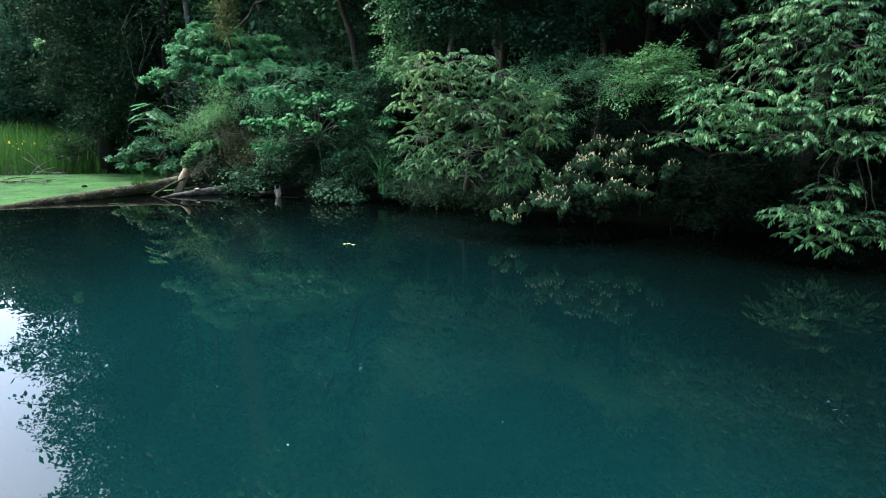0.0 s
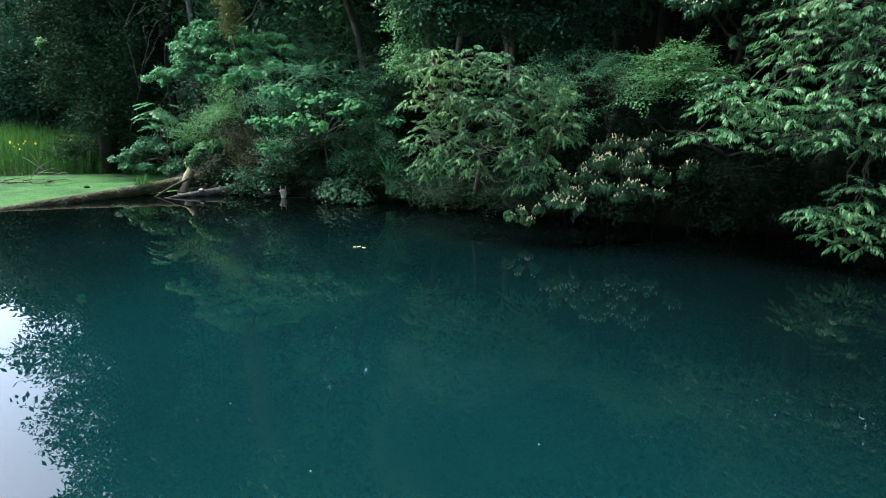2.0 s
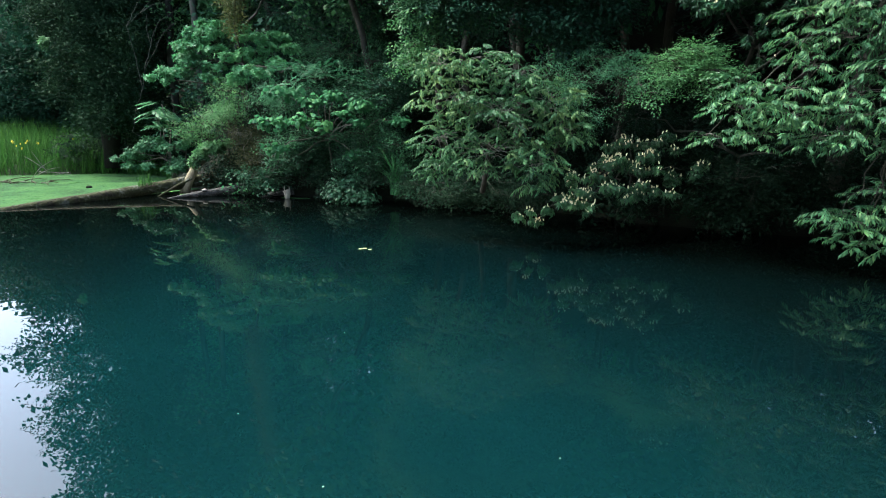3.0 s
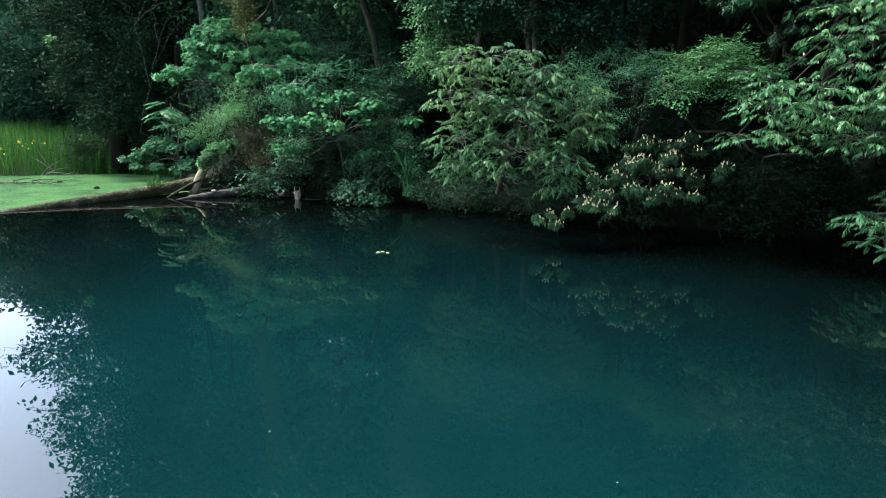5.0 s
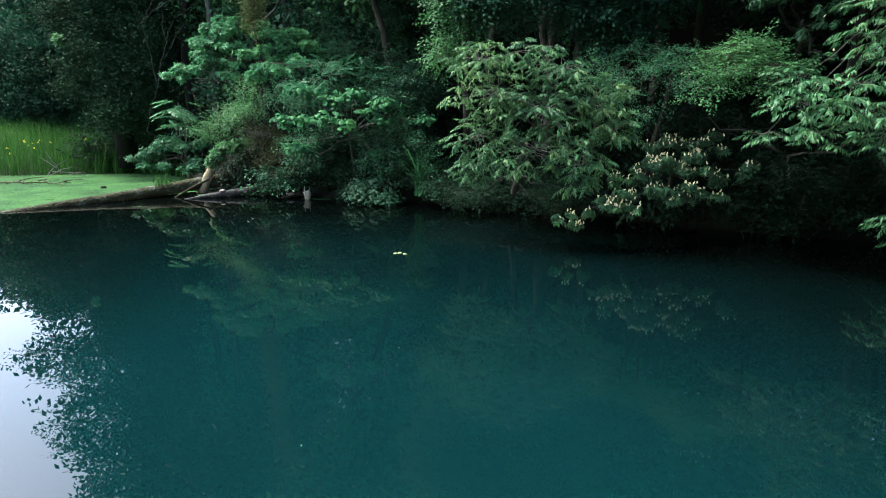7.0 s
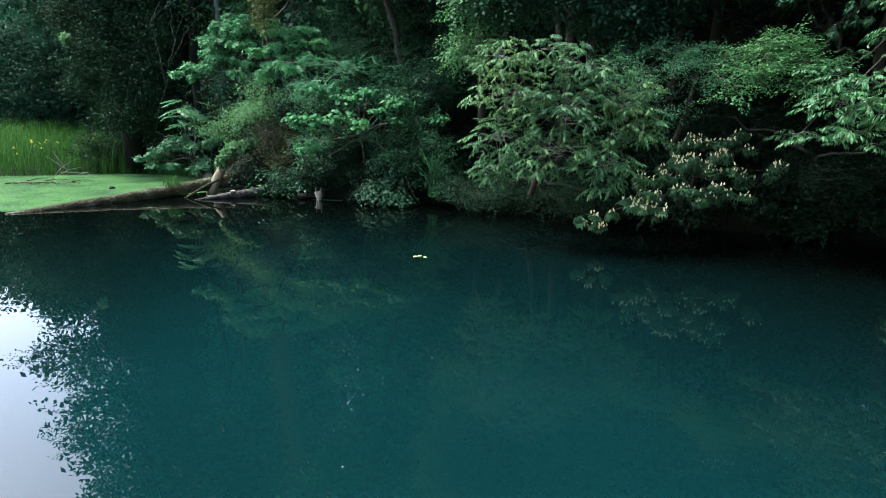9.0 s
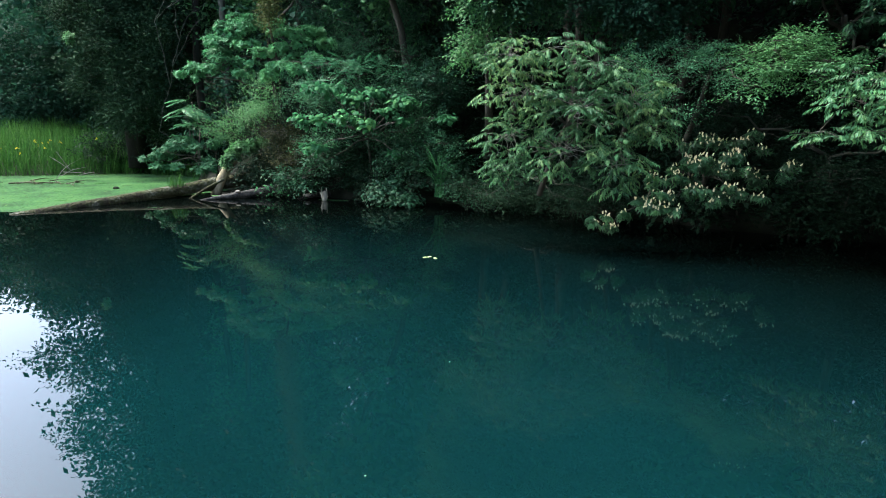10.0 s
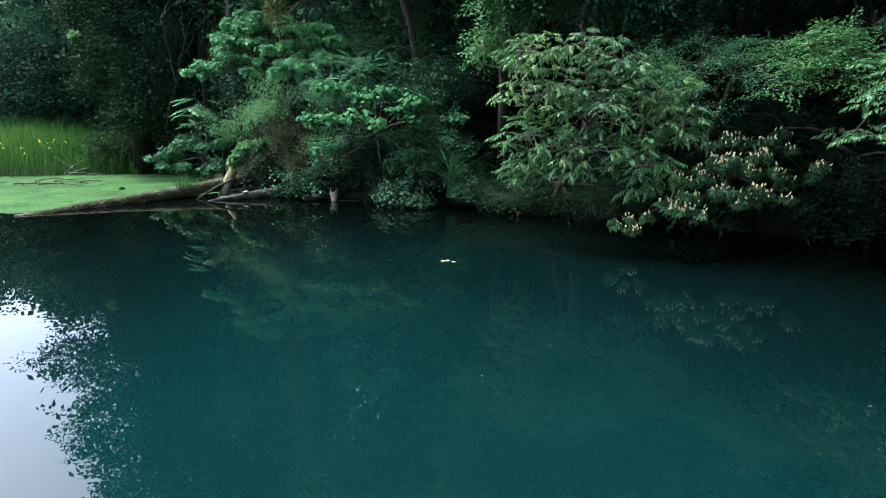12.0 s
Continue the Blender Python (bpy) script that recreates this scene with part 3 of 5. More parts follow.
# the overhanging tree with compound leaves
RT = [
    (4.09, 7.00, 3.06, 0.42, 0.25, 0.14), (4.37, 6.70, 3.13, 0.40, 0.25, 0.14), (4.84, 6.60, 3.06, 0.33, 0.25, 0.17), (4.36, 6.80, 2.80, 0.38, 0.25, 0.13),
    (4.78, 6.60, 2.71, 0.37, 0.25, 0.14), (5.09, 6.50, 2.61, 0.23, 0.25, 0.19), (3.93, 7.00, 2.75, 0.28, 0.25, 0.12), (4.06, 6.90, 2.47, 0.32, 0.25, 0.11),
    (4.70, 6.60, 2.42, 0.34, 0.25, 0.12), (3.37, 7.20, 2.32, 0.33, 0.25, 0.10), (3.67, 6.90, 2.20, 0.39, 0.25, 0.12), (3.32, 7.00, 1.98, 0.37, 0.25, 0.13),
    (3.80, 6.80, 1.92, 0.43, 0.25, 0.14), (4.23, 6.70, 1.99, 0.28, 0.25, 0.12), (4.48, 6.60, 2.16, 0.27, 0.25, 0.10), (4.66, 6.50, 1.93, 0.30, 0.25, 0.12),
    (5.02, 6.40, 2.09, 0.26, 0.25, 0.14), (3.60, 6.90, 1.67, 0.44, 0.25, 0.11), (4.14, 6.70, 1.64, 0.35, 0.25, 0.12), (3.07, 7.20, 1.65, 0.21, 0.25, 0.10),
    (4.64, 6.60, 1.62, 0.28, 0.25, 0.11), (5.05, 6.40, 1.63, 0.30, 0.25, 0.12), (4.97, 6.70, 1.02, 0.23, 0.25, 0.14), (4.58, 6.70, 0.75, 0.31, 0.25, 0.12),
    (4.86, 6.65, 0.62, 0.29, 0.25, 0.12), (4.84, 6.65, 0.36, 0.31, 0.25, 0.09), (5.32, 6.50, 0.69, 0.28, 0.25, 0.10), (5.53, 6.50, 0.51, 0.18, 0.25, 0.09),
    (5.85, 6.50, 2.30, 0.60, 0.37, 0.30), (5.90, 6.50, 1.70, 0.50, 0.37, 0.25), (5.90, 6.50, 2.90, 0.60, 0.37, 0.30), (4.49, 7.20, 3.75, 0.90, 0.50, 0.30),
    (5.37, 7.30, 4.30, 0.90, 0.50, 0.35),
]
tree = root("overhanging_tree", (6.2, 9.2, 0.3), "overhanging tree with drooping bright green compound leaves", "tree")
TR = [(6.2, 9.2, 0.2), (6.0, 8.9, 1.2), (5.8, 8.5, 2.2), (5.6, 8.0, 3.2), (5.5, 7.6, 4.4), (5.4, 7.4, 6.0)]
trunk_part(tree, TR, 0.16, 0.05, BARK)
ARMS = limbs(tree, None, RT, lambda c: (5.05, 6.6, 1.75) if c[2] < 1.2 else (TR[3] if c[2] < 3 else TR[4]), 0.05, BARK, 0.1, thick=0.4)
umbrellas(tree, PINNATE_T, L_PINNATE, L_PINNATE_OBJ, RT, ARMS, 0.185, 4, 0.84, TWIG, twig_r=0.0035)
UP = [(3.8, 6.8, 5.6, 0.9, 0.8, 0.4),
      (5.0, 6.4, 5.8, 1.0, 0.9, 0.4), (6.3, 6.2, 5.6, 1.0, 0.9, 0.5), (7.6, 5.6, 4.6, 1.0, 0.9, 0.6), (4.6, 7.3, 6.6, 1.0, 0.9, 0.5), (6.0, 7.2, 6.8, 1.1, 0.9, 0.5), (7.6, 6.6, 6.0, 1.1, 0.9, 0.6)]
limbs(tree, None, UP, lambda c: TR[4] if c[2] < 5 else TR[5], 0.05, BARK_PALE, 0.1)
foliage(tree, "upper_crown", PINNATE_T, L_PINNATE, clumped(UP, 6.0), 3, 0.1, 1.0, 1.2, 0.25, 15, 0.9, 0.3, 0.5, rosette=4)

# the yellowish shrub leaning over the water
MS = [
    (-0.39, 8.20, 2.57, 0.41, 0.25, 0.24), (0.25, 7.90, 2.64, 0.41, 0.25, 0.13),
    (0.74, 8.00, 2.45, 0.50, 0.25, 0.23), (-0.17, 8.20, 2.08, 0.60, 0.30, 0.29),
    (0.50, 7.90, 1.92, 0.67, 0.33, 0.32), (1.18, 8.00, 2.02, 0.51, 0.25, 0.32),
    (-0.35, 8.30, 1.53, 0.46, 0.25, 0.34), (0.36, 8.00, 1.34, 0.59, 0.29, 0.33),
    (0.98, 7.80, 1.23, 0.35, 0.25, 0.35), (1.50, 8.00, 1.68, 0.30, 0.25, 0.15),
    (-0.44, 8.40, 1.08, 0.33, 0.25, 0.16),
]
shrub = root("leaning_shrub", (0.4, 10.2, 0.6), "yellow-green shrub with feathery compound leaves leaning over the water", "shrub")
TR = [(0.4, 10.2, 0.5), (0.42, 9.6, 1.0), (0.4, 9.0, 1.4), (0.45, 8.5, 1.7)]
trunk_part(shrub, TR, 0.055, 0.02, BARK, "stem", 8)
ARMS = limbs(shrub, None, MS, lambda c: TR[2] if c[2] < 1.6 else TR[3], 0.012, BARK_MID, 0.05, thick=0.5)
umbrellas(shrub, YELLOW_T, L_YELLOW, L_YELLOW_OBJ, MS, ARMS, 0.19, 6, 0.95, BARK_PALE, lift=0.0)


def leafy_tree(name, boughs, trunk, r0, templates, mat, density, label, category="tree", bark=BARK, group="", twig=0.2, limb_r=0.04, clump=9.0, **kw):
    t = root(name, trunk[0], label, category, group)
    trunk_part(t, trunk, r0, r0 * 0.35, bark)
    hi = [np.array(p, dtype=float) for p in trunk[1:]]

    def fork(c):
        return min(hi, key=lambda q: np.linalg.norm((q - c) * np.array((1, 1, 1.3)) + np.array((0, 0, 0.3))))

    limbs(t, None, boughs, fork, limb_r, bark)
    parts = clumped(boughs, clump)
    P, D, K = foliage(t, "crown", templates, mat, parts, density, **kw)
    C = np.array([q[:3] for q in parts])
    near = [min(range(len(boughs)), key=lambda i: np.linalg.norm(c - np.array(boughs[i][:3]))) for c in C]
    twigs(t, C, near, boughs, bark, 1.0, 0.010)
    if twig:
        twigs(t, P, K, parts, bark, twig)
    return t


MB = [
    (-0.58, 9.50, 3.43, 0.56, 0.32, 0.36), (-0.78, 9.60, 2.85, 0.32, 0.25, 0.33),
    (0.06, 9.50, 3.58, 0.87, 0.43, 0.31), (1.06, 9.80, 3.52, 1.00, 0.50, 0.36),
    (1.87, 9.50, 3.20, 0.68, 0.34, 0.31), (2.03, 9.80, 3.81, 0.89, 0.44, 0.30),
    (0.54, 10.00, 4.47, 1.39, 0.70, 0.40), (1.81, 10.00, 4.75, 1.38, 0.69, 0.49),
    (-0.73, 9.80, 4.22, 0.78, 0.39, 0.39),
]
leafy_tree("maple_tree", MB[:2] + MB[8:] + [(-0.7, 9.6, 5.0, 0.9, 0.7, 0.45), (0.3, 9.4, 5.6, 0.9, 0.7, 0.45), (1.0, 9.4, 4.9, 0.8, 0.7, 0.4), (0.0, 9.7, 6.4, 0.9, 0.8, 0.4)],
           [(-0.4, 12.4, 1.0), (-0.5, 11.5, 2.5), (-0.6, 10.8, 4.0), (-0.4, 10.4, 5.5)], 0.10, TIER_T, L_MAPLE_SUN, 210,
           "broad tree with layers of small soft green leaves", lift=-0.25, top=0.8, shell=0.2, roll=20, size=0.95, clump=12.0)
# the same maple's dim half, its shade painted by the darker leaf
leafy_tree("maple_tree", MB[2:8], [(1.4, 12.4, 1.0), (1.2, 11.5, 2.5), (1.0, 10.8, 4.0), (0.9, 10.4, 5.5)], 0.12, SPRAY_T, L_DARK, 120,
           "tree with layers of small green leaves, coloured dark for shade", lift=-0.35, top=0.8, shell=0.2, roll=28, size=1.1)
MF = [
    (3.05, 7.80, 2.65, 0.45, 0.25, 0.08), (2.84, 7.60, 2.40, 0.34, 0.25, 0.10), (3.23, 7.50, 2.47, 0.24, 0.25, 0.08), (2.34, 7.50, 2.18, 0.13, 0.25, 0.14),
    (2.79, 8.20, 2.68, 0.27, 0.25, 0.09), (3.08, 7.90, 2.80, 0.33, 0.25, 0.06), (3.25, 7.40, 2.26, 0.21, 0.25, 0.07), (1.56, 8.10, 1.64, 0.16, 0.25, 0.07),
]
leafy_tree("maple_tree", MF, [(3.0, 11.0, 0.8), (2.8, 9.8, 1.9), (2.5, 8.8, 2.5)], 0.07, TIER_T, L_MAPLE_SUN, 380,
           "slender tree with flat layers of small green leaves", lift=-0.12, top=0.4, shell=0.2, roll=14, size=0.72, clump=22.0, twig=0.1, spread=0.14, limb_r=0.010)
MF = [
    (1.36, 8.60, 2.55, 0.37, 0.25, 0.14), (1.75, 8.50, 2.39, 0.36, 0.25, 0.15), (2.22, 8.50, 2.55, 0.36, 0.25, 0.14), (1.58, 8.40, 2.15, 0.32, 0.25, 0.12),
    (1.82, 8.30, 1.84, 0.24, 0.25, 0.11), (2.41, 8.30, 2.31, 0.24, 0.25, 0.12), (2.14, 8.80, 2.78, 0.42, 0.25, 0.09),
]
leafy_tree("maple_tree", MF, [(1.9, 11.2, 0.9), (1.8, 10.0, 1.9), (1.7, 9.2, 2.4)], 0.06, FINE_T, L_MID, 260,
           "slender shaded tree with flat layers of small dark leaves", lift=-0.12, top=0.4, shell=0.2, roll=14, size=0.8, clump=18.0, twig=0.1, spread=0.14, limb_r=0.010)


# the flowering shrub
def flower_spike():
    """A blunt cream spike of many tiny flowers."""
    rg = np.random.default_rng(3)
    out = [tube([(0, 0, 0), (0, 0, 0.05), (0, 0, 0.05), (0.005, 0, 0.065)], 0.017, 0.010, 6, 0.2)]
    for i in range(16):
        a, z = i * 2.4, 0.01 + 0.055 * i / 16
        out.append(turned(blade(0.022, 0.014, 0.2, 0.1, 0.5, 1), 40, 0, math.degrees(a), (0.008 * math.sin(a), 0.008 * math.cos(a), z)))
    return merge(out)


SPIKE = mesh_from("flower_spike", *flower_spike(), CREAM)


def flowering(boughs, base, label, count, spikes):
    t = root("flowering_shrub", base, label, "shrub", "flowering shrubs")
    stem = [base, (base[0] - 0.2, base[1] - 0.6, base[2] + 0.5), (base[0] - 0.5, base[1] - 1.0, base[2] + 0.7)]
    trunk_part(t, stem, 0.05, 0.025, BARK, "stem", 8)
    arms = limbs(t, None, boughs, lambda c: stem[1] if c[2] > 1 else stem[2], 0.03, BARK)
    FC = clumped(boughs, 34.0, 0.34, 0.34)
    P, D, K = foliage(t, "crown", WHORL_T, L_LEATHER, FC, 230, 0.25, 0.8, 1.0, 0.2, 20, 0.5, 0.3, 0.4, (count, L_GLOSSY, arms, boughs), facing=0.9)
    twigs(t, P, K, FC, TWIG, 0.3)
    o = np.array(t.location)
    order = np.argsort(D[:, 1] - 0.7 * D[:, 2] + RNG.normal(0, 0.45, len(P)) + 0.22 * np.abs(P[:, 0] - boughs[0][0]))[:spikes]
    for i in order:
        arm = arms[min(range(len(boughs)), key=lambda k: np.linalg.norm(P[i] - np.array(boughs[k][:3])))]
        part("flower_spike", SPIKE, arm).matrix_basis = Matrix.Translation(P[i] - o + np.array((0, 0, 0.02))) @ pose(0, 0, 0, RNG.normal(0, 22), RNG.normal(0, 22), 0) @ Matrix.Diagonal((RNG.uniform(0.4, 0.7), RNG.uniform(0.4, 0.7), RNG.uniform(0.4, 0.7), 1))


flowering([
    (1.55, 7.98, 0.70, 0.40, 0.25, 0.19), (1.07, 8.05, 0.39, 0.37, 0.25, 0.18), (1.85, 8.10, 0.89, 0.40, 0.25, 0.23),
    (2.22, 8.30, 1.16, 0.41, 0.25, 0.24), (2.30, 8.20, 0.84, 0.45, 0.25, 0.20), (2.80, 8.50, 1.11, 0.42, 0.25, 0.23),
    (2.88, 8.40, 0.74, 0.38, 0.25, 0.15), (3.19, 8.70, 1.40, 0.47, 0.25, 0.20), (3.57, 8.70, 1.11, 0.39, 0.25, 0.24),
    (2.70, 9.00, 1.47, 0.44, 0.25, 0.16), (1.74, 7.90, 0.55, 0.20, 0.25, 0.11),
], (3.2, 10.2, 0.4), "leathery dark green shrub with cream flower spikes hanging over the water", 300, 330)
flowering([
    (3.40, 8.50, 3.44, 0.51, 0.26, 0.19), (3.85, 8.60, 3.62, 0.52, 0.26, 0.19),
    (4.17, 8.30, 3.06, 0.19, 0.25, 0.27), (4.23, 8.20, 2.56, 0.15, 0.25, 0.14),
    (4.54, 8.40, 3.47, 0.42, 0.25, 0.15),
], (5.0, 10.2, 2.6), "leathery dark green branches with scattered cream flower spikes", 80, 34)

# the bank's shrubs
# leaf colour stands in for the shade under the overhanging trees
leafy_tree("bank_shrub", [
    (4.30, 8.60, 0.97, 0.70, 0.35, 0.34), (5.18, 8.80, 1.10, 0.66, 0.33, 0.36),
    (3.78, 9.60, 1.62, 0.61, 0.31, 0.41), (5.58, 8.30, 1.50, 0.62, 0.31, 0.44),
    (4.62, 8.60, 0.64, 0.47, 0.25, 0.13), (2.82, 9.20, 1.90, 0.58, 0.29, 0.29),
], [(5.0, 10.0, 0.7), (4.7, 9.4, 1.0), (4.5, 9.0, 1.3)], 0.05, FINE_T, L_SHADE, 90, "shrub under the overhanging trees, leaves coloured dark for shade", "shrub", group="bank shrubs", lift=-0.1, shell=0.2)
leafy_tree("bank_shrub", [
    (-4.24, 12.20, 0.66, 0.53, 0.27, 0.45), (-3.75, 12.80, 0.75, 0.62, 0.31, 0.47),
    (-1.99, 12.30, 1.28, 0.79, 0.40, 0.55), (-1.30, 12.00, 0.72, 0.52, 0.26, 0.44),
    (-0.87, 11.50, 0.40, 0.50, 0.25, 0.23), (-1.78, 12.80, 2.51, 0.67, 0.34, 0.54),
    (-3.18, 13.00, 2.24, 0.96, 0.48, 0.41), (-2.84, 13.10, 0.82, 0.64, 0.32, 0.43),
], [(-1.5, 13.4, 0.9), (-1.6, 12.9, 1.2), (-1.9, 12.6, 1.6)], 0.05, SPRAY_T, L_DARK, 110, "dense dark green undergrowth on the bank", "shrub", group="bank shrubs", lift=-0.1, shell=0.2)
leafy_tree("bank_shrub", [
    (-4.53, 12.90, 2.35, 0.59, 0.29, 0.37), (-3.73, 12.80, 2.23, 0.65, 0.32, 0.34), (-2.93, 12.70, 2.18, 0.64, 0.32, 0.37),
    (-2.15, 12.60, 2.31, 0.51, 0.25, 0.48), (-1.99, 12.30, 1.58, 0.56, 0.28, 0.42), (-2.64, 12.40, 1.44, 0.57, 0.28, 0.37),
    (-3.71, 12.60, 1.42, 0.52, 0.26, 0.37), (-4.22, 12.50, 1.04, 0.39, 0.25, 0.38), (-3.29, 13.00, 0.93, 0.38, 0.25, 0.38),
    (-2.10, 12.10, 0.85, 0.50, 0.25, 0.31), (-1.57, 11.80, 1.24, 0.42, 0.25, 0.47),
    (-3.95, 12.40, 0.67, 0.32, 0.25, 0.25),
], [(-2.6, 13.6, 1.0), (-2.7, 13.1, 1.3), (-2.8, 12.9, 1.8)], 0.04, FINE_T, L_MID, 120, "dense mid-green undergrowth of small leaves on the bank", "shrub", group="bank shrubs", lift=-0.1, shell=0.35)
# the dimness here comes from the shade-darkened leaf colour
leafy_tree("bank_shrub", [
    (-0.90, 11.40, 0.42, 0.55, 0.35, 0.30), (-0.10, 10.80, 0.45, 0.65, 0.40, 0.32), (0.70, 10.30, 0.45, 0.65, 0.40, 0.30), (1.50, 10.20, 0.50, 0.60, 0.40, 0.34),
], [(0.3, 11.8, 0.4), (0.3, 11.4, 0.6), (0.3, 11.1, 0.7)], 0.03, FINE_T, L_SHADE, 110, "small-leaved shrub at the waterline, leaves coloured dark for shade", "shrub", group="bank shrubs", lift=-0.1, shell=0.2)
leafy_tree("slope_shrub", [
    (-4.35, 15.50, 4.04, 0.61, 0.45, 0.43), (-3.46, 14.80, 3.53, 0.74, 0.45, 0.41), (-2.75, 15.00, 3.84, 0.59, 0.45, 0.68),
    (-3.52, 16.00, 4.57, 0.79, 0.45, 0.43), (-2.21, 14.20, 3.20, 0.49, 0.35, 0.53), (-5.08, 16.00, 4.70, 0.63, 0.40, 0.36),
], [(-3.3, 16.0, 2.6), (-3.3, 15.6, 3.1), (-3.3, 15.3, 3.6)], 0.04, FINE_T, L_MID, 70, "creeper-covered shrub on the dim slope", "shrub", lift=-0.1, shell=0.3)
leafy_tree("layered_tree", [
    (-7.32, 14.00, 3.01, 0.54, 0.27, 0.28), (-6.92, 14.00, 3.45, 0.63, 0.32, 0.26), (-6.49, 14.20, 3.78, 0.59, 0.30, 0.25),
    (-6.01, 14.30, 4.07, 0.64, 0.32, 0.24), (-5.97, 13.90, 3.38, 0.63, 0.31, 0.25), (-5.40, 13.90, 3.58, 0.55, 0.28, 0.24),
    (-5.01, 14.20, 3.83, 0.56, 0.28, 0.24), (-4.52, 14.20, 3.63, 0.59, 0.30, 0.22), (-4.76, 14.00, 3.38, 0.56, 0.28, 0.20),
    (-5.40, 13.80, 3.09, 0.55, 0.28, 0.20), (-6.66, 13.80, 2.97, 0.53, 0.26, 0.24), (-7.65, 13.90, 2.70, 0.25, 0.25, 0.13),
    (-5.60, 13.70, 2.67, 0.50, 0.25, 0.18), (-4.83, 13.50, 2.81, 0.54, 0.27, 0.17), (-6.23, 13.90, 2.83, 0.48, 0.25, 0.19), (-4.31, 13.60, 3.08, 0.49, 0.25, 0.15),
    (-3.60, 13.60, 4.90, 0.90, 0.60, 0.30),
], [(-5.9, 15.3, 1.4), (-5.9, 15.0, 2.4), (-5.9, 14.6, 3.2), (-5.8, 14.5, 4.0)], 0.08, LAUREL_T, L_LAYER, 330, "small tree with bright layered clusters of leaves", lift=0.1, shell=0.3, top=1.0, size=0.72, facing=1.0)
leafy_tree("evergreen_shrub", [
    (-7.25, 13.60, 1.00, 0.46, 0.25, 0.28), (-7.80, 13.80, 1.11, 0.43, 0.25, 0.22), (-8.30, 13.80, 0.87, 0.47, 0.25, 0.25),
    (-8.76, 13.90, 0.65, 0.27, 0.25, 0.16), (-7.37, 13.50, 0.66, 0.48, 0.25, 0.19), (-8.07, 13.70, 0.54, 0.52, 0.26, 0.16),
    (-6.98, 13.70, 1.28, 0.34, 0.25, 0.19),
], [(-7.2, 14.1, 0.3), (-7.2, 14.0, 0.6), (-7.1, 13.9, 0.9)], 0.05, LAUREL_T, L_EVER, 260, "rounded evergreen shrub beside the fallen log", "shrub", lift=0.2, shell=0.35, facing=1.0, size=0.75)
leafy_tree("bamboo_grass", [
    (-5.68, 13.30, 2.23, 0.30, 0.25, 0.23), (-5.60, 13.20, 1.84, 0.38, 0.25, 0.26), (-6.18, 13.40, 1.70, 0.48, 0.25, 0.24),
    (-6.73, 13.50, 1.42, 0.39, 0.25, 0.22), (-5.35, 13.30, 2.04, 0.24, 0.25, 0.32),
], [(-6.0, 13.8, 0.4), (-5.9, 13.7, 1.0), (-5.8, 13.6, 1.6)], 0.03, FEATHER_T, L_FEATHER, 170, "feathery light green bamboo grass", "shrub", bark=BARK, lift=0.1, shell=0.2, twig=0.05)
leafy_tree("dry_brush", [
    (-4.98, 12.90, 1.39, 0.40, 0.25, 0.28), (-5.18, 12.80, 0.88, 0.40, 0.25, 0.33),
    (-4.69, 12.70, 0.76, 0.29, 0.25, 0.32),
], [(-5.2, 13.3, 0.3), (-5.2, 13.1, 0.7), (-5.2, 12.9, 1.1)], 0.02, FEATHER_T, L_DRY, 210, "dry brown twiggy brush on the bank", "shrub", bark=TWIG, lift=0.1, shell=0.2, twig=0.6)
leafy_tree("silk_tree", [
    (-4.85, 13.20, 2.99, 0.40, 0.25, 0.14), (-3.72, 12.90, 2.94, 0.64, 0.32, 0.11), (-3.21, 12.90, 2.83, 0.64, 0.32, 0.13),
    (-3.91, 12.60, 2.59, 0.57, 0.28, 0.14), (-2.57, 12.90, 2.69, 0.51, 0.26, 0.18),
], [(-3.6, 13.9, 0.9), (-3.5, 13.4, 1.9), (-3.4, 13.0, 2.7)], 0.04, BLUE_T, L_BLUE, 90, "young tree with flat blue-green feathery sprays", lift=0.0, shell=0.2, top=0.8, size=0.8)

# big heart-shaped leaves in tiers
BR = [
    (-4.33, 11.80, 1.74, 0.26, 0.25, 0.12), (-3.94, 11.70, 1.73, 0.26, 0.25, 0.14), (-3.32, 11.60, 1.77, 0.35, 0.25, 0.14),
    (-2.97, 11.60, 1.66, 0.29, 0.25, 0.14), (-3.87, 12.00, 2.37, 0.42, 0.25, 0.12), (-3.25, 11.90, 2.17, 0.34, 0.25, 0.12),
    (-2.79, 12.00, 2.33, 0.26, 0.25, 0.10), (-2.24, 11.90, 2.10, 0.42, 0.25, 0.14), (-2.52, 11.80, 1.94, 0.24, 0.25, 0.09),
    (-2.23, 11.80, 1.75, 0.24, 0.25, 0.09), (-1.34, 11.90, 1.80, 0.30, 0.25, 0.11), (-4.03, 11.90, 1.17, 0.34, 0.25, 0.12),
    (-2.39, 12.00, 1.09, 0.17, 0.25, 0.09),
]
t = root("broadleaf_shrub", (-3.0, 12.9, 0.4), "young tree with tiers of large heart-shaped leaves", "shrub")
trunk_part(t, [(-3.05, 12.75, 0.3), (-3.05, 12.7, 0.9), (-3.1, 12.6, 1.5), (-3.1, 12.4, 2.2)], 0.03, 0.015, BARK_PALE, "stem", 8)
ARMS = limbs(t, None, BR, lambda c: (-3.1, 12.6, 1.4), 0.02, TWIG)
HEART_T = [heart_leaf(s) for s in (0.17, 0.20, 0.23)]
foliage(t, "crown", HEART_T, L_BROAD, BR, 230, -0.9, 1.0, 0.62, 0.25, 18, 0.8, 0.1, 0.5, (300, L_BROAD, ARMS, BR))

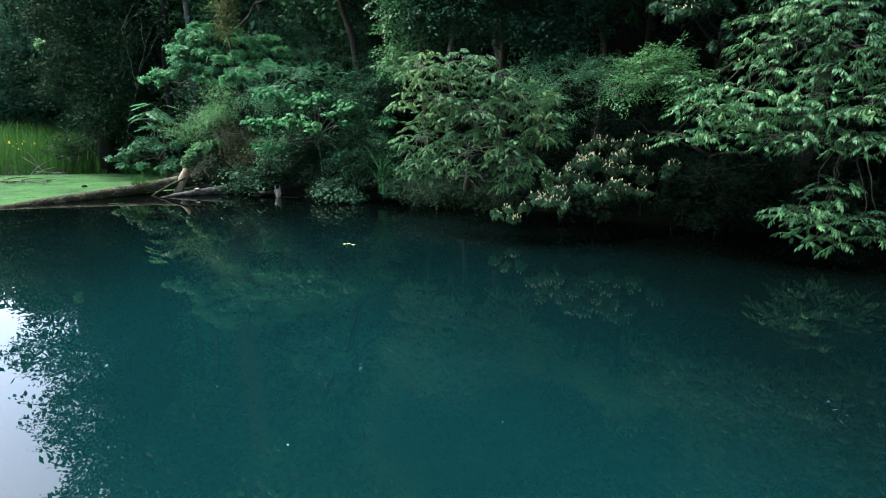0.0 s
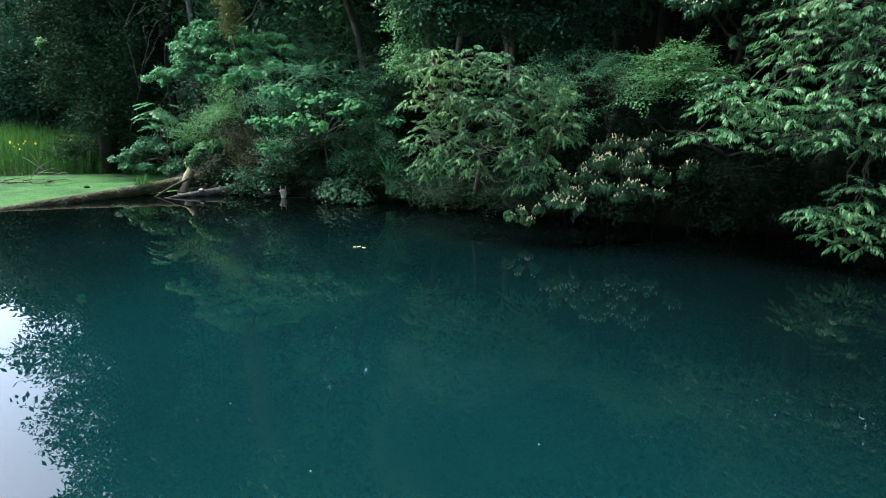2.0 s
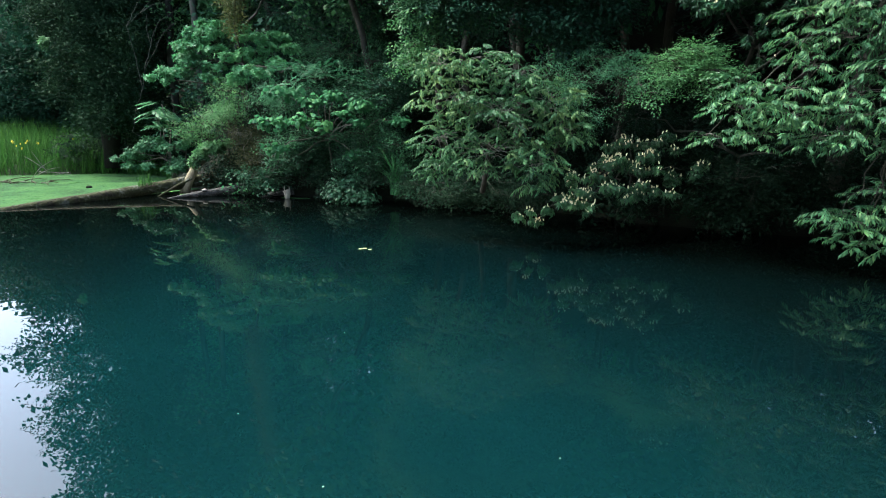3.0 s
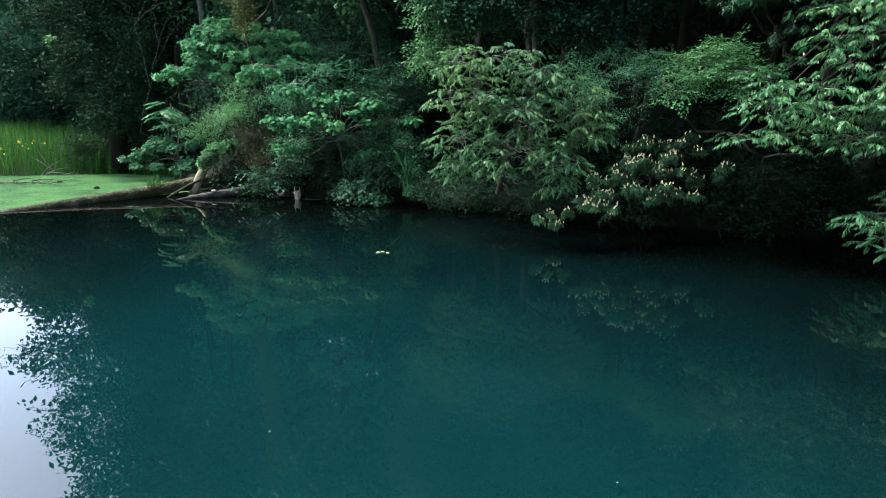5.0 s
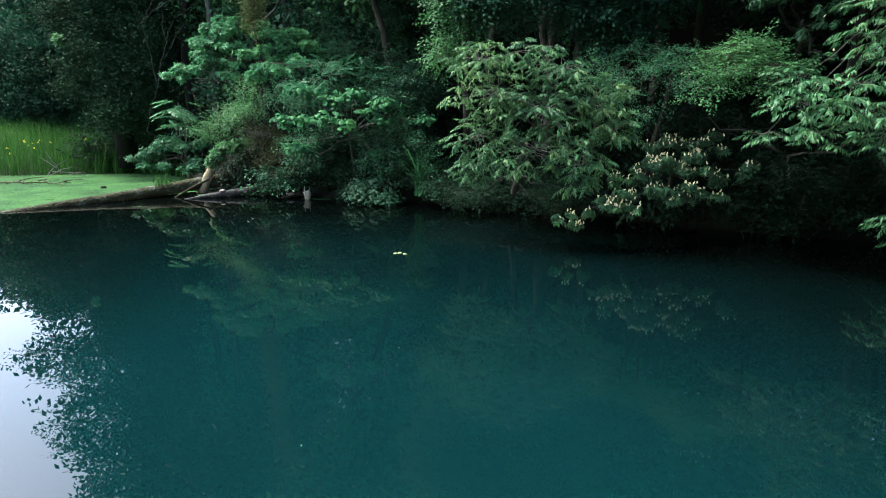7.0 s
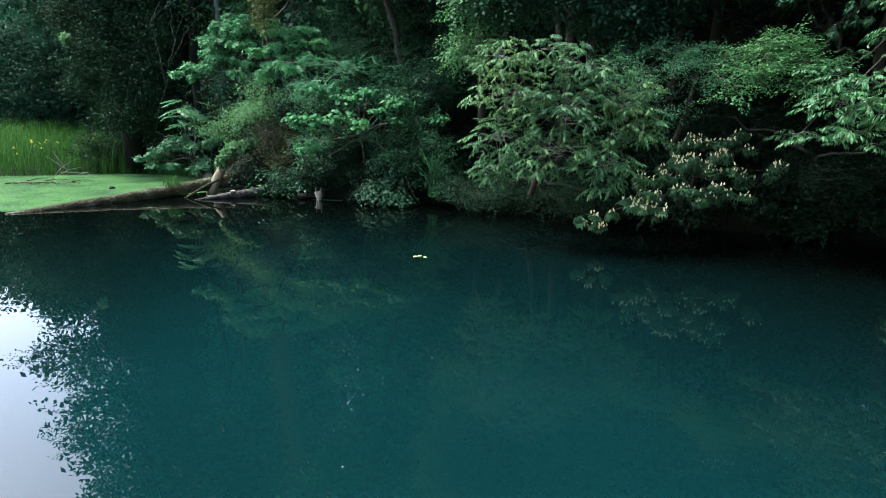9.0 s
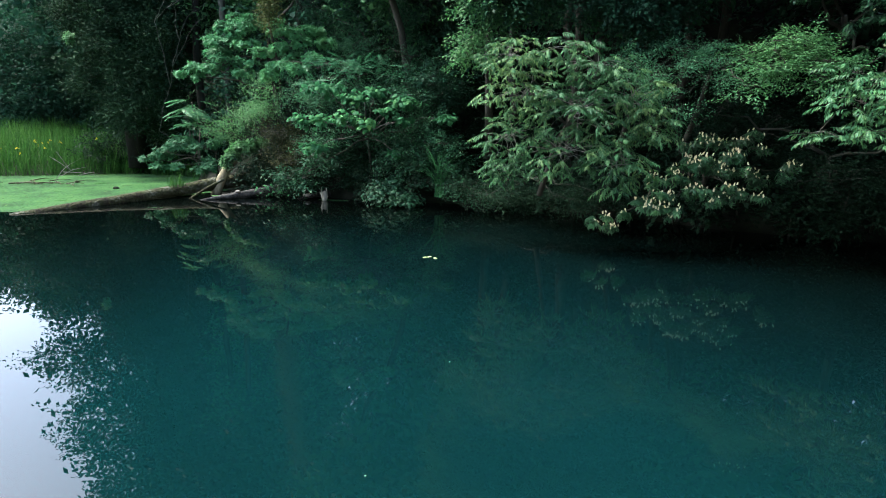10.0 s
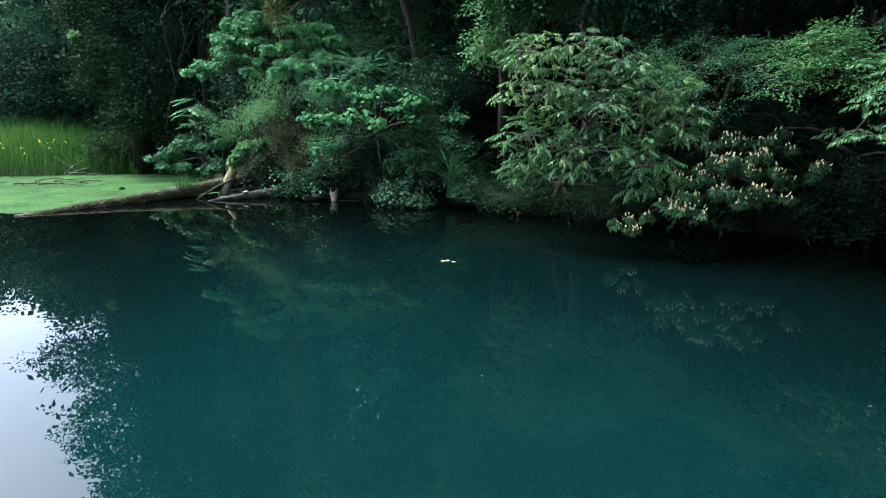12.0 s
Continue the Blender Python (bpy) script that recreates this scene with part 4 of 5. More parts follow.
# fan-leaved shrub
t = root("fan_leaved_shrub", (-7.7, 14.2, 0.3), "shrub with flat spreading blue-green compound leaves", "shrub")
FAN_M = [mesh_from("leaf", v, f, L_FAN) for v, f in FAN_T]
for i in range(22):
    tier = i % 4
    a = RNG.uniform(0, 2 * math.pi)
    top = np.array((-7.75 + 0.1 * RNG.normal(), 13.95, 1.60 + 0.17 * tier))
    if i < 4:
        trunk_part(t, bend((-7.7 + 0.05 * i, 14.2, 0.2), top, 6, 0.02), 0.018, 0.01, TWIG, "stem", 6)
    d = np.array([(math.copysign(RNG.uniform(0.5, 1.0), math.cos(a)), RNG.uniform(-0.9, 0.1), RNG.uniform(-0.25, 0.12))])
    singles(t, "leaf", FAN_M, [top + RNG.normal(0, 0.07, 3)], frames(d, 14), [RNG.uniform(0.6, 1.0)])


# the dark conifer, its limbs sweeping down
CE = [
    (-11.70, 16.50, 4.37, 0.93, 0.47, 0.85), (-10.18, 16.00, 3.69, 1.16, 0.58, 0.99),
    (-11.46, 16.00, 2.80, 0.92, 0.46, 0.67), (-9.99, 15.70, 2.48, 0.91, 0.46, 0.70),
    (-9.31, 16.20, 3.65, 0.54, 0.27, 0.84), (-10.43, 15.60, 1.83, 0.83, 0.42, 0.30),
    (-12.39, 17.00, 5.09, 0.69, 0.35, 0.69), (-9.22, 15.80, 2.42, 0.40, 0.25, 0.70),
    (-10.75, 16.40, 5.15, 1.41, 0.71, 0.83),
]
t = root("conifer_tree", (-11.0, 17.0, 0.3), "tall dark conifer with shaggy drooping boughs", "tree")
trunk_part(t, [(-11.0, 17.0, 0.2), (-11.0, 17.0, 5), (-11.1, 17.0, 10), (-11.2, 17.1, 15), (-11.2, 17.1, 19)], 0.32, 0.06, BARK_DARK)
up = []
for i in range(34):
    z = 5.0 + 13.5 * i / 33
    r = (1.35 - 0.8 * i / 33) * RNG.uniform(0.8, 1.2)
    a = i * 2.4
    up.append((-11.0 + 0.62 * r * math.cos(a), 17.0 + 0.62 * r * math.sin(a), z, 0.65 * r, 0.65 * r, 0.55))
CE = CE + [(-10.6 + 0.75 * math.cos(1.3 * i), 16.75 + 0.5 * math.sin(1.3 * i), 1.5 + 0.10 * i, 0.6, 0.5, 0.35) for i in range(8)]
limbs(t, None, CE + up, lambda c: (-11.0, 17.0, max(1.0, c[2] + 0.3)), 0.05, BARK, 0.05)
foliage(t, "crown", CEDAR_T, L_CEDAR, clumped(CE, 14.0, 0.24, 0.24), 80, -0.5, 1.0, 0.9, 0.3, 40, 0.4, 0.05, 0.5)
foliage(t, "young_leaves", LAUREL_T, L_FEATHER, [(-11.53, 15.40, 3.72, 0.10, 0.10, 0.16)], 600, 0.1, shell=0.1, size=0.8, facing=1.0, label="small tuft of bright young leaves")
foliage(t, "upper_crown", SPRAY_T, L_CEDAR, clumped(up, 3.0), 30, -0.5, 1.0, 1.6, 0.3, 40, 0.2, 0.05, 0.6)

# bare trunks on the slope
for x, y, tx, r, h, mat in ((-7.95, 16.9, -0.3, 0.11, 15, BARK_MID), (-2.6, 16.4, -1.4, 0.13, 13, BARK), (-9.4, 18.0, 0.2, 0.13, 14, BARK)):
    g = ground_z(x, y) - 0.2
    t = root("forest_tree", (x, y, g), "tall bare-trunked forest tree with a high crown", "tree", "forest trees")
    trunk_part(t, bend((x, y, g), (x + tx, y, h), 9, 0, 0.006), r, r * 0.5, mat)
    bs = [(x + tx + RNG.normal(0, 1.4), y + RNG.normal(0, 1), h - RNG.uniform(-0.5, 6.0), 1.4, 1.3, 0.8) for _ in range(14)]
    limbs(t, None, bs, lambda c: (x + tx, y, h - 2.5), 0.05, mat)
    foliage(t, "crown", THINSPRAY_T, L_DARK, bs, 9, -0.1, shell=0.2, size=1.3)

# the wooded slope behind
spots = []
for row, back in enumerate((4.6, 7.4, 11.0, 15.0)):
    for i in range(13):
        x = -8.0 + 2.5 * i + RNG.normal(0, 0.5) - 1.2 * row
        spots.append((x, shore(x) + back + RNG.normal(0, 0.4), row))
for x, y, row in spots:
    g = ground_z(x, y)
    h = RNG.uniform(7.5, 10) + 2.2 * row
    t = root("forest_tree", (x, y, g - 0.1), "leafy forest tree on the shaded slope", "tree", "forest trees")
    trunk_part(t, bend((x, y, g - 0.1), (x + RNG.normal(0, 0.5), y - 0.4, g + h * 0.8), 7, 0, 0.02), 0.12, 0.04, BARK)
    low = 1.0 if row else 1.6
    bs = [(x + RNG.normal(0, 0.9), y + RNG.normal(0, 0.7) - 0.3, g + low + (h - low) * (j + 0.5) / 9, 1.25, 1.1, 0.75) for j in range(9)]
    limbs(t, None, bs, lambda c: (x, y, max(g + 0.5, c[2] - 0.7)), 0.04, BARK)
    # front left trees take the sunlit leaf colour to lift the dim slope
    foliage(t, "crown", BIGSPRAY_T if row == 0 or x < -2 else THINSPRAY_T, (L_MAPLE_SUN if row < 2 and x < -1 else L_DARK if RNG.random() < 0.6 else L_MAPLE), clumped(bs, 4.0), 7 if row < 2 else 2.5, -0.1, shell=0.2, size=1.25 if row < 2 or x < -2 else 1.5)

# low cover along the bank and up the slope
cover = []
for k in range(4):
    c = root("undergrowth_bush", (0, 0, 0), ("leafy undergrowth bush on the bank, leaves coloured dark for shade" if k < 2 else "leafy green undergrowth bush on the wooded slope"), "shrub", "undergrowth bushes")
    trunk_part(c, [(0, 0, -0.2), (0.03, 0, 0.2), (0, 0.02, 0.5)], 0.025, 0.012, BARK, "stem", 6)
    bs = [(RNG.normal(0, 0.35), RNG.normal(0, 0.25), 0.25 + 0.22 * j, 0.5, 0.4, 0.3) for j in range(4)]
    # bank bushes (k < 2) carry the shade in their leaf colour
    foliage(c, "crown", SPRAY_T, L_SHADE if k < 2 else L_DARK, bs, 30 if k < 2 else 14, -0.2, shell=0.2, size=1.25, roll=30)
    cover.append(c)
count = 0
for i in range(26):
    for row in range(3):
        x = -5.0 + 0.62 * i + RNG.normal(0, 0.12)
        y = shore(x) + (0.2, 1.2, 2.4)[row] + RNG.normal(0, 0.12)
        if row == 0 and (x < -3.4 or -2.2 < x < -0.9):
            continue
        m = pose(x, y, ground_z(x, y), 0, 0, RNG.uniform(0, 360))
        if count < 2:
            cover[count].matrix_basis = m
        else:
            b = copy_thing(cover[count % 2], m)
            b.scale = (RNG.uniform(0.75, 1.1),) * 3
        count += 1
for i in range(10):
    for j in range(4):
        x, y = -9.6 + 1.05 * i + RNG.normal(0, 0.25), 0.85 * j + RNG.normal(0, 0.2)
        y += shore(x) + 3.2 if x > -7 else 16.2
        if x < -8.5 and y < 17.5:
            continue
        m = pose(x, y, ground_z(x, y), 0, 0, RNG.uniform(0, 360))
        if (i, j) in ((4, 0), (4, 1)):
            cover[2 + j].matrix_basis = m
            continue
        b = copy_thing(cover[2 + (i + j) % 2], m)
        b.scale = (RNG.uniform(1.2, 1.9),) * 3

for i, (x, y) in enumerate(((-5.9, 13.75), (-6.3, 14.1), (-5.3, 13.55), (-4.9, 13.35), (-5.0, 13.0), (-4.4, 13.1), (-5.6, 13.3))):
    b = copy_thing(cover[i % 2], pose(x, y, ground_z(x, y) - 0.1, 0, 0, RNG.uniform(0, 360)))
    b.scale = (RNG.uniform(0.6, 0.8) if x > -7 else RNG.uniform(0.8, 1.1),) * 3
for i in range(16):
    x = -12.4 + 0.28 * i
    y = max(shore(x), 16.2) + RNG.uniform(0.6, 1.2)
    b = copy_thing(cover[i % 2], pose(x, y, ground_z(x, y) - 0.1, 0, 0, RNG.uniform(0, 360)))
    b.scale = (RNG.uniform(0.6, 0.95),) * 3

for i, (x, y) in enumerate(((6.2, 12.2), (7.2, 13.0), (8.2, 12.6), (9.2, 13.6), (10.2, 13.0), (8.0, 14.6), (9.6, 15.2), (11.2, 14.6), (7.0, 15.4), (-3.0, 16.2), (-4.0, 16.6), (-5.0, 16.4), (-3.6, 17.6))):
    b = copy_thing(cover[2 + i % 2], pose(x, y, ground_z(x, y) - 0.1, 0, 0, RNG.uniform(0, 360)))
    b.scale = (RNG.uniform(1.8, 2.4),) * 3

# wide crowns, partly known from reflections, extended to shade the pond's dark corner
for x, y, h in ((1.3, 12.2, 7.6), (3.4, 12.0, 8.0), (6.6, 11.0, 8.0), (9.6, 9.8, 8.0), (0.2, 13.4, 9.0), (-2.0, 14.6, 9.5), (8.0, 14.5, 12.0), (11.8, 12.5, 12.0), (12.4, 8.0, 8.0)):
    g = ground_z(x, y) - 0.1
    t = root("canopy_tree", (x, y, g), "spreading tree roofing the pond's corner, crown extended to shade it", "tree", "canopy trees")
    lean = 2.2 if x == -2.0 else 0.3
    trunk_part(t, bend((x, y, g), (x - lean, y - 0.8, h), 8, 0, 0.012), 0.10, 0.05, BARK)
    bs = [(x + RNG.uniform(-2.0, 2.0), y - RNG.uniform(-1.0, 3.4 if x > 2 else 2.2), h - 2.6 + RNG.uniform(0, 4.0), 1.35, 1.25, 0.6) for _ in range(34 if x > 2 else 24)]
    limbs(t, None, bs, lambda c: (x - 0.6 * lean, y - 0.55, h - 3.2), 0.06, BARK)
    foliage(t, "crown", THINSPRAY_T, L_MAPLE, clumped(bs, 4.0), 7.5, -0.2, shell=0.1, size=1.6, roll=30)

# the far trees beyond the meadow
for i in range(21):
    x, y = -11 - 1.5 * i + RNG.normal(0, 0.4), (24.5 if i % 2 else 28.5) + RNG.normal(0, 0.8)
    if i > 16:
        x, y = -14.2 - 1.4 * (i - 17), 22.6
    g = ground_z(x, y)
    h = RNG.uniform(7.5, 9.5) if i <= 16 else 5.5
    if x < -0.80 * y:
        h = 0.195 * math.hypot(x, y) * RNG.uniform(0.9, 1.1)
    t = root("forest_tree", (x, y, g - 0.1), "far leafy tree beyond the meadow", "tree", "far trees")
    trunk_part(t, bend((x, y, g - 0.1), (x, y, g + h * 0.8), 6, 0, 0.02), 0.18, 0.05, BARK)
    bs = [(x + RNG.normal(0, 1.2), y + RNG.normal(0, 0.8), g + 0.5 + (h - 1) * (j + 0.5) / 9, 1.6, 1.2, 0.9) for j in range(9)]
    limbs(t, None, bs, lambda c: (x, y, max(g + 0.5, c[2] - 0.7)), 0.05, BARK)
    near = x > -25
    front = near and y < 26
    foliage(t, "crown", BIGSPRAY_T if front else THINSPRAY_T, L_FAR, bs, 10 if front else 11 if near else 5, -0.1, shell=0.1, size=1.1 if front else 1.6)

# a tall broadleaf tree behind the conifer, its edge against the open sky
t = root("tall_tree", (-13.6, 20.6, 0.5), "tall broadleaf tree rising behind the conifer at the meadow's edge", "tree")
trunk_part(t, [(-13.6, 20.6, 0.4), (-13.5, 20.6, 6), (-13.7, 20.5, 12), (-13.5, 20.6, 18), (-13.6, 20.6, 23)], 0.3, 0.05, BARK)
def crown_boughs(count, inner, outer, wide):
    out = []
    for i in range(count):
        z = 3.5 + 20.0 * i / (count - 1)
        r = 5.2 - 0.17 * (z - 7) if z > 7 else 3.3 + 0.54 * (z - 3.5)
        a, k = i * 2.4, RNG.uniform(inner, outer)
        out.append((-13.6 + k * r * math.cos(a), 20.6 + k * r * math.sin(a), z, wide * r, wide * r, 0.55))
    return out


heart, edge = crown_boughs(40, 0.15, 0.5, 0.36), crown_boughs(64, 0.55, 0.82, 0.24)
limbs(t, None, heart + edge, lambda c: (-13.6, 20.6, c[2] - 0.8), 0.06, BARK)
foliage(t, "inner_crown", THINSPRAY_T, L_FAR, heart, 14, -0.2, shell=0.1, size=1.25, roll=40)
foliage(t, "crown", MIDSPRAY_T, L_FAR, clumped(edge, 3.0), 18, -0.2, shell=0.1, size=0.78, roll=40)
copy_thing(t, pose(-10.2, 22.6, ground_z(-10.2, 22.6) - 0.1, 0, 0, 140))

# ---- the cove: reeds, duckweed, logs ----
def grass_blade(h, w, lean, rows=4):
    ys = np.linspace(0, 1, rows + 1)
    v, t = [], []
    for y in ys[:-1]:
        k = w * (1 - 0.75 * y)
        v += [(-k, lean * h * y ** 2.2, h * (y - 0.25 * lean * y ** 3)), (k, lean * h * y ** 2.2, h * (y - 0.25 * lean * y ** 3))]
    v.append((0, lean * h, h * (1 - 0.25 * lean)))
    for i in range(rows - 1):
        a = 2 * i
        t += [(a, a + 1, a + 3), (a, a + 3, a + 2)]
    t.append((2 * rows - 2, 2 * rows - 1, 2 * rows))
    return np.array(v), np.array(t)


def upright(n, tilt=6):
    """Turns about z, with a slight lean."""
    out = []
    for _ in range(n):
        out.append(np.array(Euler((radians(RNG.normal(0, tilt)), radians(RNG.normal(0, tilt)), RNG.uniform(0, 6.283))).to_matrix()))
    return np.array(out)


BLADES = [grass_blade(1.0, 0.011, k) for k in (0.05, 0.12, 0.22, 0.4, 0.6)]
spots = []
while len(spots) < 19000:
    x, y = RNG.uniform(-26, -9.2), RNG.uniform(15.2, 27.5)
    back = y - shore(x)
    if back < -0.5 + 0.8 * RNG.random() ** 2 or x > (-0.57 if y < 18.6 else -0.66) * y + 0.25 * RNG.normal():
        continue
    spots.append((x, y, ground_z(x, y) - 0.03))
tall = len(spots)
while len(spots) < tall + 4500:
    x = RNG.uniform(-22, -8.6)
    y = shore(x) + RNG.uniform(-0.35, 0.7)
    spots.append((x, y, ground_z(x, y) - 0.03))
spots = np.array(spots)
size = np.where(np.arange(len(spots)) < tall, RNG.uniform(0.65, 1.2, len(spots)), RNG.uniform(0.25, 0.6, len(spots)))
reeds = new("reed_bed", scattered("reed_bed", BLADES, L_GRASS, upright(len(spots)), spots, size))
tagged(reeds, "dense bright green reeds and iris blades at the water's edge", "reeds", kind="stuff")


PETALS = [mesh_from("petal", *turned(blade(0.055, 0.034, 0.2, 0.5 if i % 2 else -0.2, 0.6, 2), 25 if i % 2 else 60, 0, i * 60), YELLOW) for i in range(6)]
STALK = mesh_from("stalk", *tube([(0, 0, -1.0), (0.01, 0, -0.5), (0, 0, 0)], 0.006, 0.004, 5), L_GRASS)
flower = root("iris_flower", (-12.2, 16.9, 1.05), "yellow iris flower standing among the reeds", "flower", "iris flowers")
stalk = part("stalk", STALK, flower)
for petal in PETALS:
    part("petal", petal, stalk)
for i in range(22):
    x = RNG.uniform(-15.5, -11.2)
    y = shore(x) + RNG.uniform(0.5, 2.2)
    copy_thing(flower, pose(x, y, ground_z(x, y) + RNG.uniform(0.4, 0.7), RNG.normal(0, 12), RNG.normal(0, 12), RNG.uniform(0, 360)))

# duckweed
def weed_edge(x):
    y = 9.85 + 1.571 * (x + 8.85) if x > -8.85 else 9.85 + 0.10 * (x + 8.85)
    return y + 0.10


def mat(name, inside, box, step, z, material_, label, category):
    x0, x1, y0, y1 = box
    nx, ny = int((x1 - x0) / step) + 1, int((y1 - y0) / step) + 1
    keep, verts, tris = {}, [], []
    for j in range(ny):
        for i in range(nx):
            x, y = x0 + i * step + RNG.normal(0, step * 0.22), y0 + j * step + RNG.normal(0, step * 0.22)
            if inside(x, y):
                keep[i, j] = len(verts)
                verts.append((x, y, z + 0.004 * RNG.random()))
    for j in range(ny - 1):
        for i in range(nx - 1):
            q = [keep.get(k) for k in ((i, j), (i + 1, j), (i + 1, j + 1), (i, j + 1))]
            if None not in q:
                tris += [(q[0], q[1], q[2]), (q[0], q[2], q[3])]
    return tagged(new(name, mesh_from(name, verts, tris, material_, True)), label, category, kind="stuff")


mat("duckweed", lambda x, y: y > weed_edge(x) and ground_z(x, y) < 0.05 and noise.noise((x * 1.6, y * 1.6, 5)) < 0.8, (-22, -6.7, 8.4, 18.0), 0.11, 0.006, DUCKWEED, "bright green duckweed film covering the still cove", "duckweed")
hexa = np.array([(0, 0, 0.006)] + [(math.cos(a), math.sin(a), 0.0) for a in np.arange(6) * math.pi / 3])
hext = np.array([(0, 1 + i, 1 + (i + 1) % 6) for i in range(6)])
spots = []
while len(spots) < 12000:
    x, y = RNG.uniform(-17, -6.7), RNG.uniform(9.5, 17.6)
    if y > weed_edge(x) - 0.03 and ground_z(x, y) < 0.03:
        spots.append((x, y, 0.012))
spots = np.array(spots)
clumps = scattered("duckweed_clumps", [(hexa, hext)], L_WEED, upright(len(spots), 3), spots, RNG.uniform(0.008, 0.026, len(spots)))
tagged(new("duckweed_clumps", clumps), "denser light green clumps in the duckweed film", "duckweed", kind="stuff")
for x, y, rx, ry in ((-6.35, 12.55, 0.42, 0.16), (-3.75, 12.25, 0.40, 0.12), (-6.85, 10.75, 0.28, 0.05), (-4.8, 10.75, 0.10, 0.04)):
    mat("duckweed_patch", lambda u, v: ((u - x) / rx) ** 2 + ((v - y) / ry) ** 2 < 0.8 + 0.6 * noise.noise((u * 5, v * 5, 1)), (x - 1.5 * rx, x + 1.5 * rx, y - 1.5 * ry, y + 1.5 * ry), 0.035, 0.006, DUCKWEED, "small drift of duckweed against the sunken wood", "duckweed")


def log(name, points, r0, r1, mat_, label, sides=16, wob=0.08, steps=22, category="log"):
    """A fallen trunk with a knotty, uneven round."""
    p = np.asarray(points, dtype=float)
    s = np.linspace(0, 1, len(p))
    q = np.linspace(0, 1, steps)
    way = np.stack([np.interp(q, s, p[:, k]) for k in range(3)], axis=1)
    way[1:-1] = (way[:-2] + way[1:-1] * 2 + way[2:]) / 4
    base = way[0].copy()
    t = root(name, tuple(base), label, category)
    v, f = tube(way - base, r0, r1, sides, 0.0)
    for i in range(len(v)):
        k = noise.noise((v[i][0] * 1.5, v[i][1] * 1.5, v[i][2] * 6)) * wob
        c = way[min(i // sides, steps - 1)] - base
        k += 0.5 * wob * noise.noise((v[i][0] * 7, v[i][1] * 7, v[i][2] * 16))
        v[i] = c + (v[i] - c) * (1 + 1.6 * k)
    part("trunk", mesh_from("trunk", v, f, mat_, True), t)
    return t


t = log("fallen_log", [(-6.2, 13.7, 0.30), (-6.9, 12.9, 0.20), (-7.7, 11.72, 0.08), (-8.4, 10.7, 0.0), (-8.95, 9.75, -0.07)], 0.165, 0.085, LOG_WET, "long mossy weathered grey log lying half sunk in the pond")
tuft = [turned(grass_blade(RNG.uniform(0.15, 0.35), 0.006, RNG.uniform(0.1, 0.7)), 0, 0, RNG.uniform(0, 360), (RNG.normal(0, 0.10) - 1.05, RNG.normal(0, 0.10) - 1.55, -0.05)) for _ in range(60)]
part("grass_tuft", mesh_from("grass_tuft", *merge(tuft), L_GRASS), t, "thin green grass growing on the log", "stuff")
t = log("sunken_log", [(-4.95, 13.0, 0.16), (-5.6, 12.62, 0.09), (-6.2, 12.15, 0.04), (-6.62, 11.88, -0.01)], 0.15, 0.015, LOG_DARK, "dark sodden log tapering into the water")
log("driftwood_stick", [(-6.45, 12.75, 0.36), (-6.7, 12.45, 0.2), (-6.98, 12.1, -0.03)], 0.035, 0.02, LOG_WET, "thin broken stick leaning out of the water", 8, 0.1, 8, "stick")
log("sunken_log", [(-3.95, 12.6, 0.12), (-4.3, 12.5, 0.07), (-4.65, 12.4, 0.0)], 0.09, 0.02, LOG_DARK, "short dark stub of wood at the waterline", 10, 0.1, 8)

# the pale broken stump, leaning, with leaves sprouting from its top
t = root("broken_stump", (-6.75, 13.0, 0.0), "pale broken stump leaning beside the log with leafy sprouts", "stump")
v, f = tube(np.array([(-0.02, 0, -0.1), (0.0, 0, 0.08), (0.10, 0.03, 0.3), (0.24, 0.08, 0.55), (0.38, 0.14, 0.74), (0.45, 0.16, 0.80)]), 0.135, 0.075, 14, 0.16, True, 0.7)
part("trunk", mesh_from("trunk", v, f, DEADWOOD, True), t, "bleached peeling wood")
bs = [(-6.3, 13.0, 0.9, 0.19, 0.16, 0.12), (-6.03, 13.05, 1.08, 0.28, 0.16, 0.12), (-5.74, 13.1, 1.19, 0.22, 0.16, 0.09), (-6.45, 13.0, 0.73, 0.11, 0.16, 0.14)]
foliage(t, "sprout_leaves", LAUREL_T, L_FEATHER, bs, 900, 0.0, shell=0.1, size=0.85, facing=1.2)

# the ivy mound at the waterline
t = root("ivy_mound", (-2.45, 11.75, 0.0), "low mound of overlapping ivy leaves at the waterline", "ivy")
bs = [(-2.5, 11.7, 0.2, 0.50, 0.36, 0.24), (-2.2, 11.65, 0.10, 0.40, 0.32, 0.17), (-2.7, 11.75, 0.34, 0.28, 0.28, 0.20), (-2.4, 11.8, 0.45, 0.2, 0.22, 0.16)]
part("stem", mesh_from("stem", *tube([(0, 0.2, -0.1), (0.05, 0.1, 0.2), (-0.1, 0.1, 0.45)], 0.03, 0.01, 6), TWIG, True), t)
IVY_T = [heart_leaf(s) for s in (0.06, 0.07, 0.08)]
foliage(t, "leaves", IVY_T, L_IVY, bs, 900, -0.9, 1.0, 1.0, 0.3, 15, 0.6, 0.7, 0.3)

# arching sedge
t = root("sedge_clump", (-1.45, 11.75, 0.2), "clump of long arching sedge blades on the bank", "sedge")
out = []
for i in range(90):
    a = RNG.uniform(0, 360)
    out.append(turned(grass_blade(RNG.uniform(0.7, 1.15), 0.012, RNG.uniform(0.7, 1.3), 6), RNG.uniform(-5, 25), 0, a, (RNG.normal(0, 0.05), RNG.normal(0, 0.05), 0)))
part("blade_tuft", mesh_from("blade_tuft", *merge(out), L_MAPLE), t, kind="stuff")

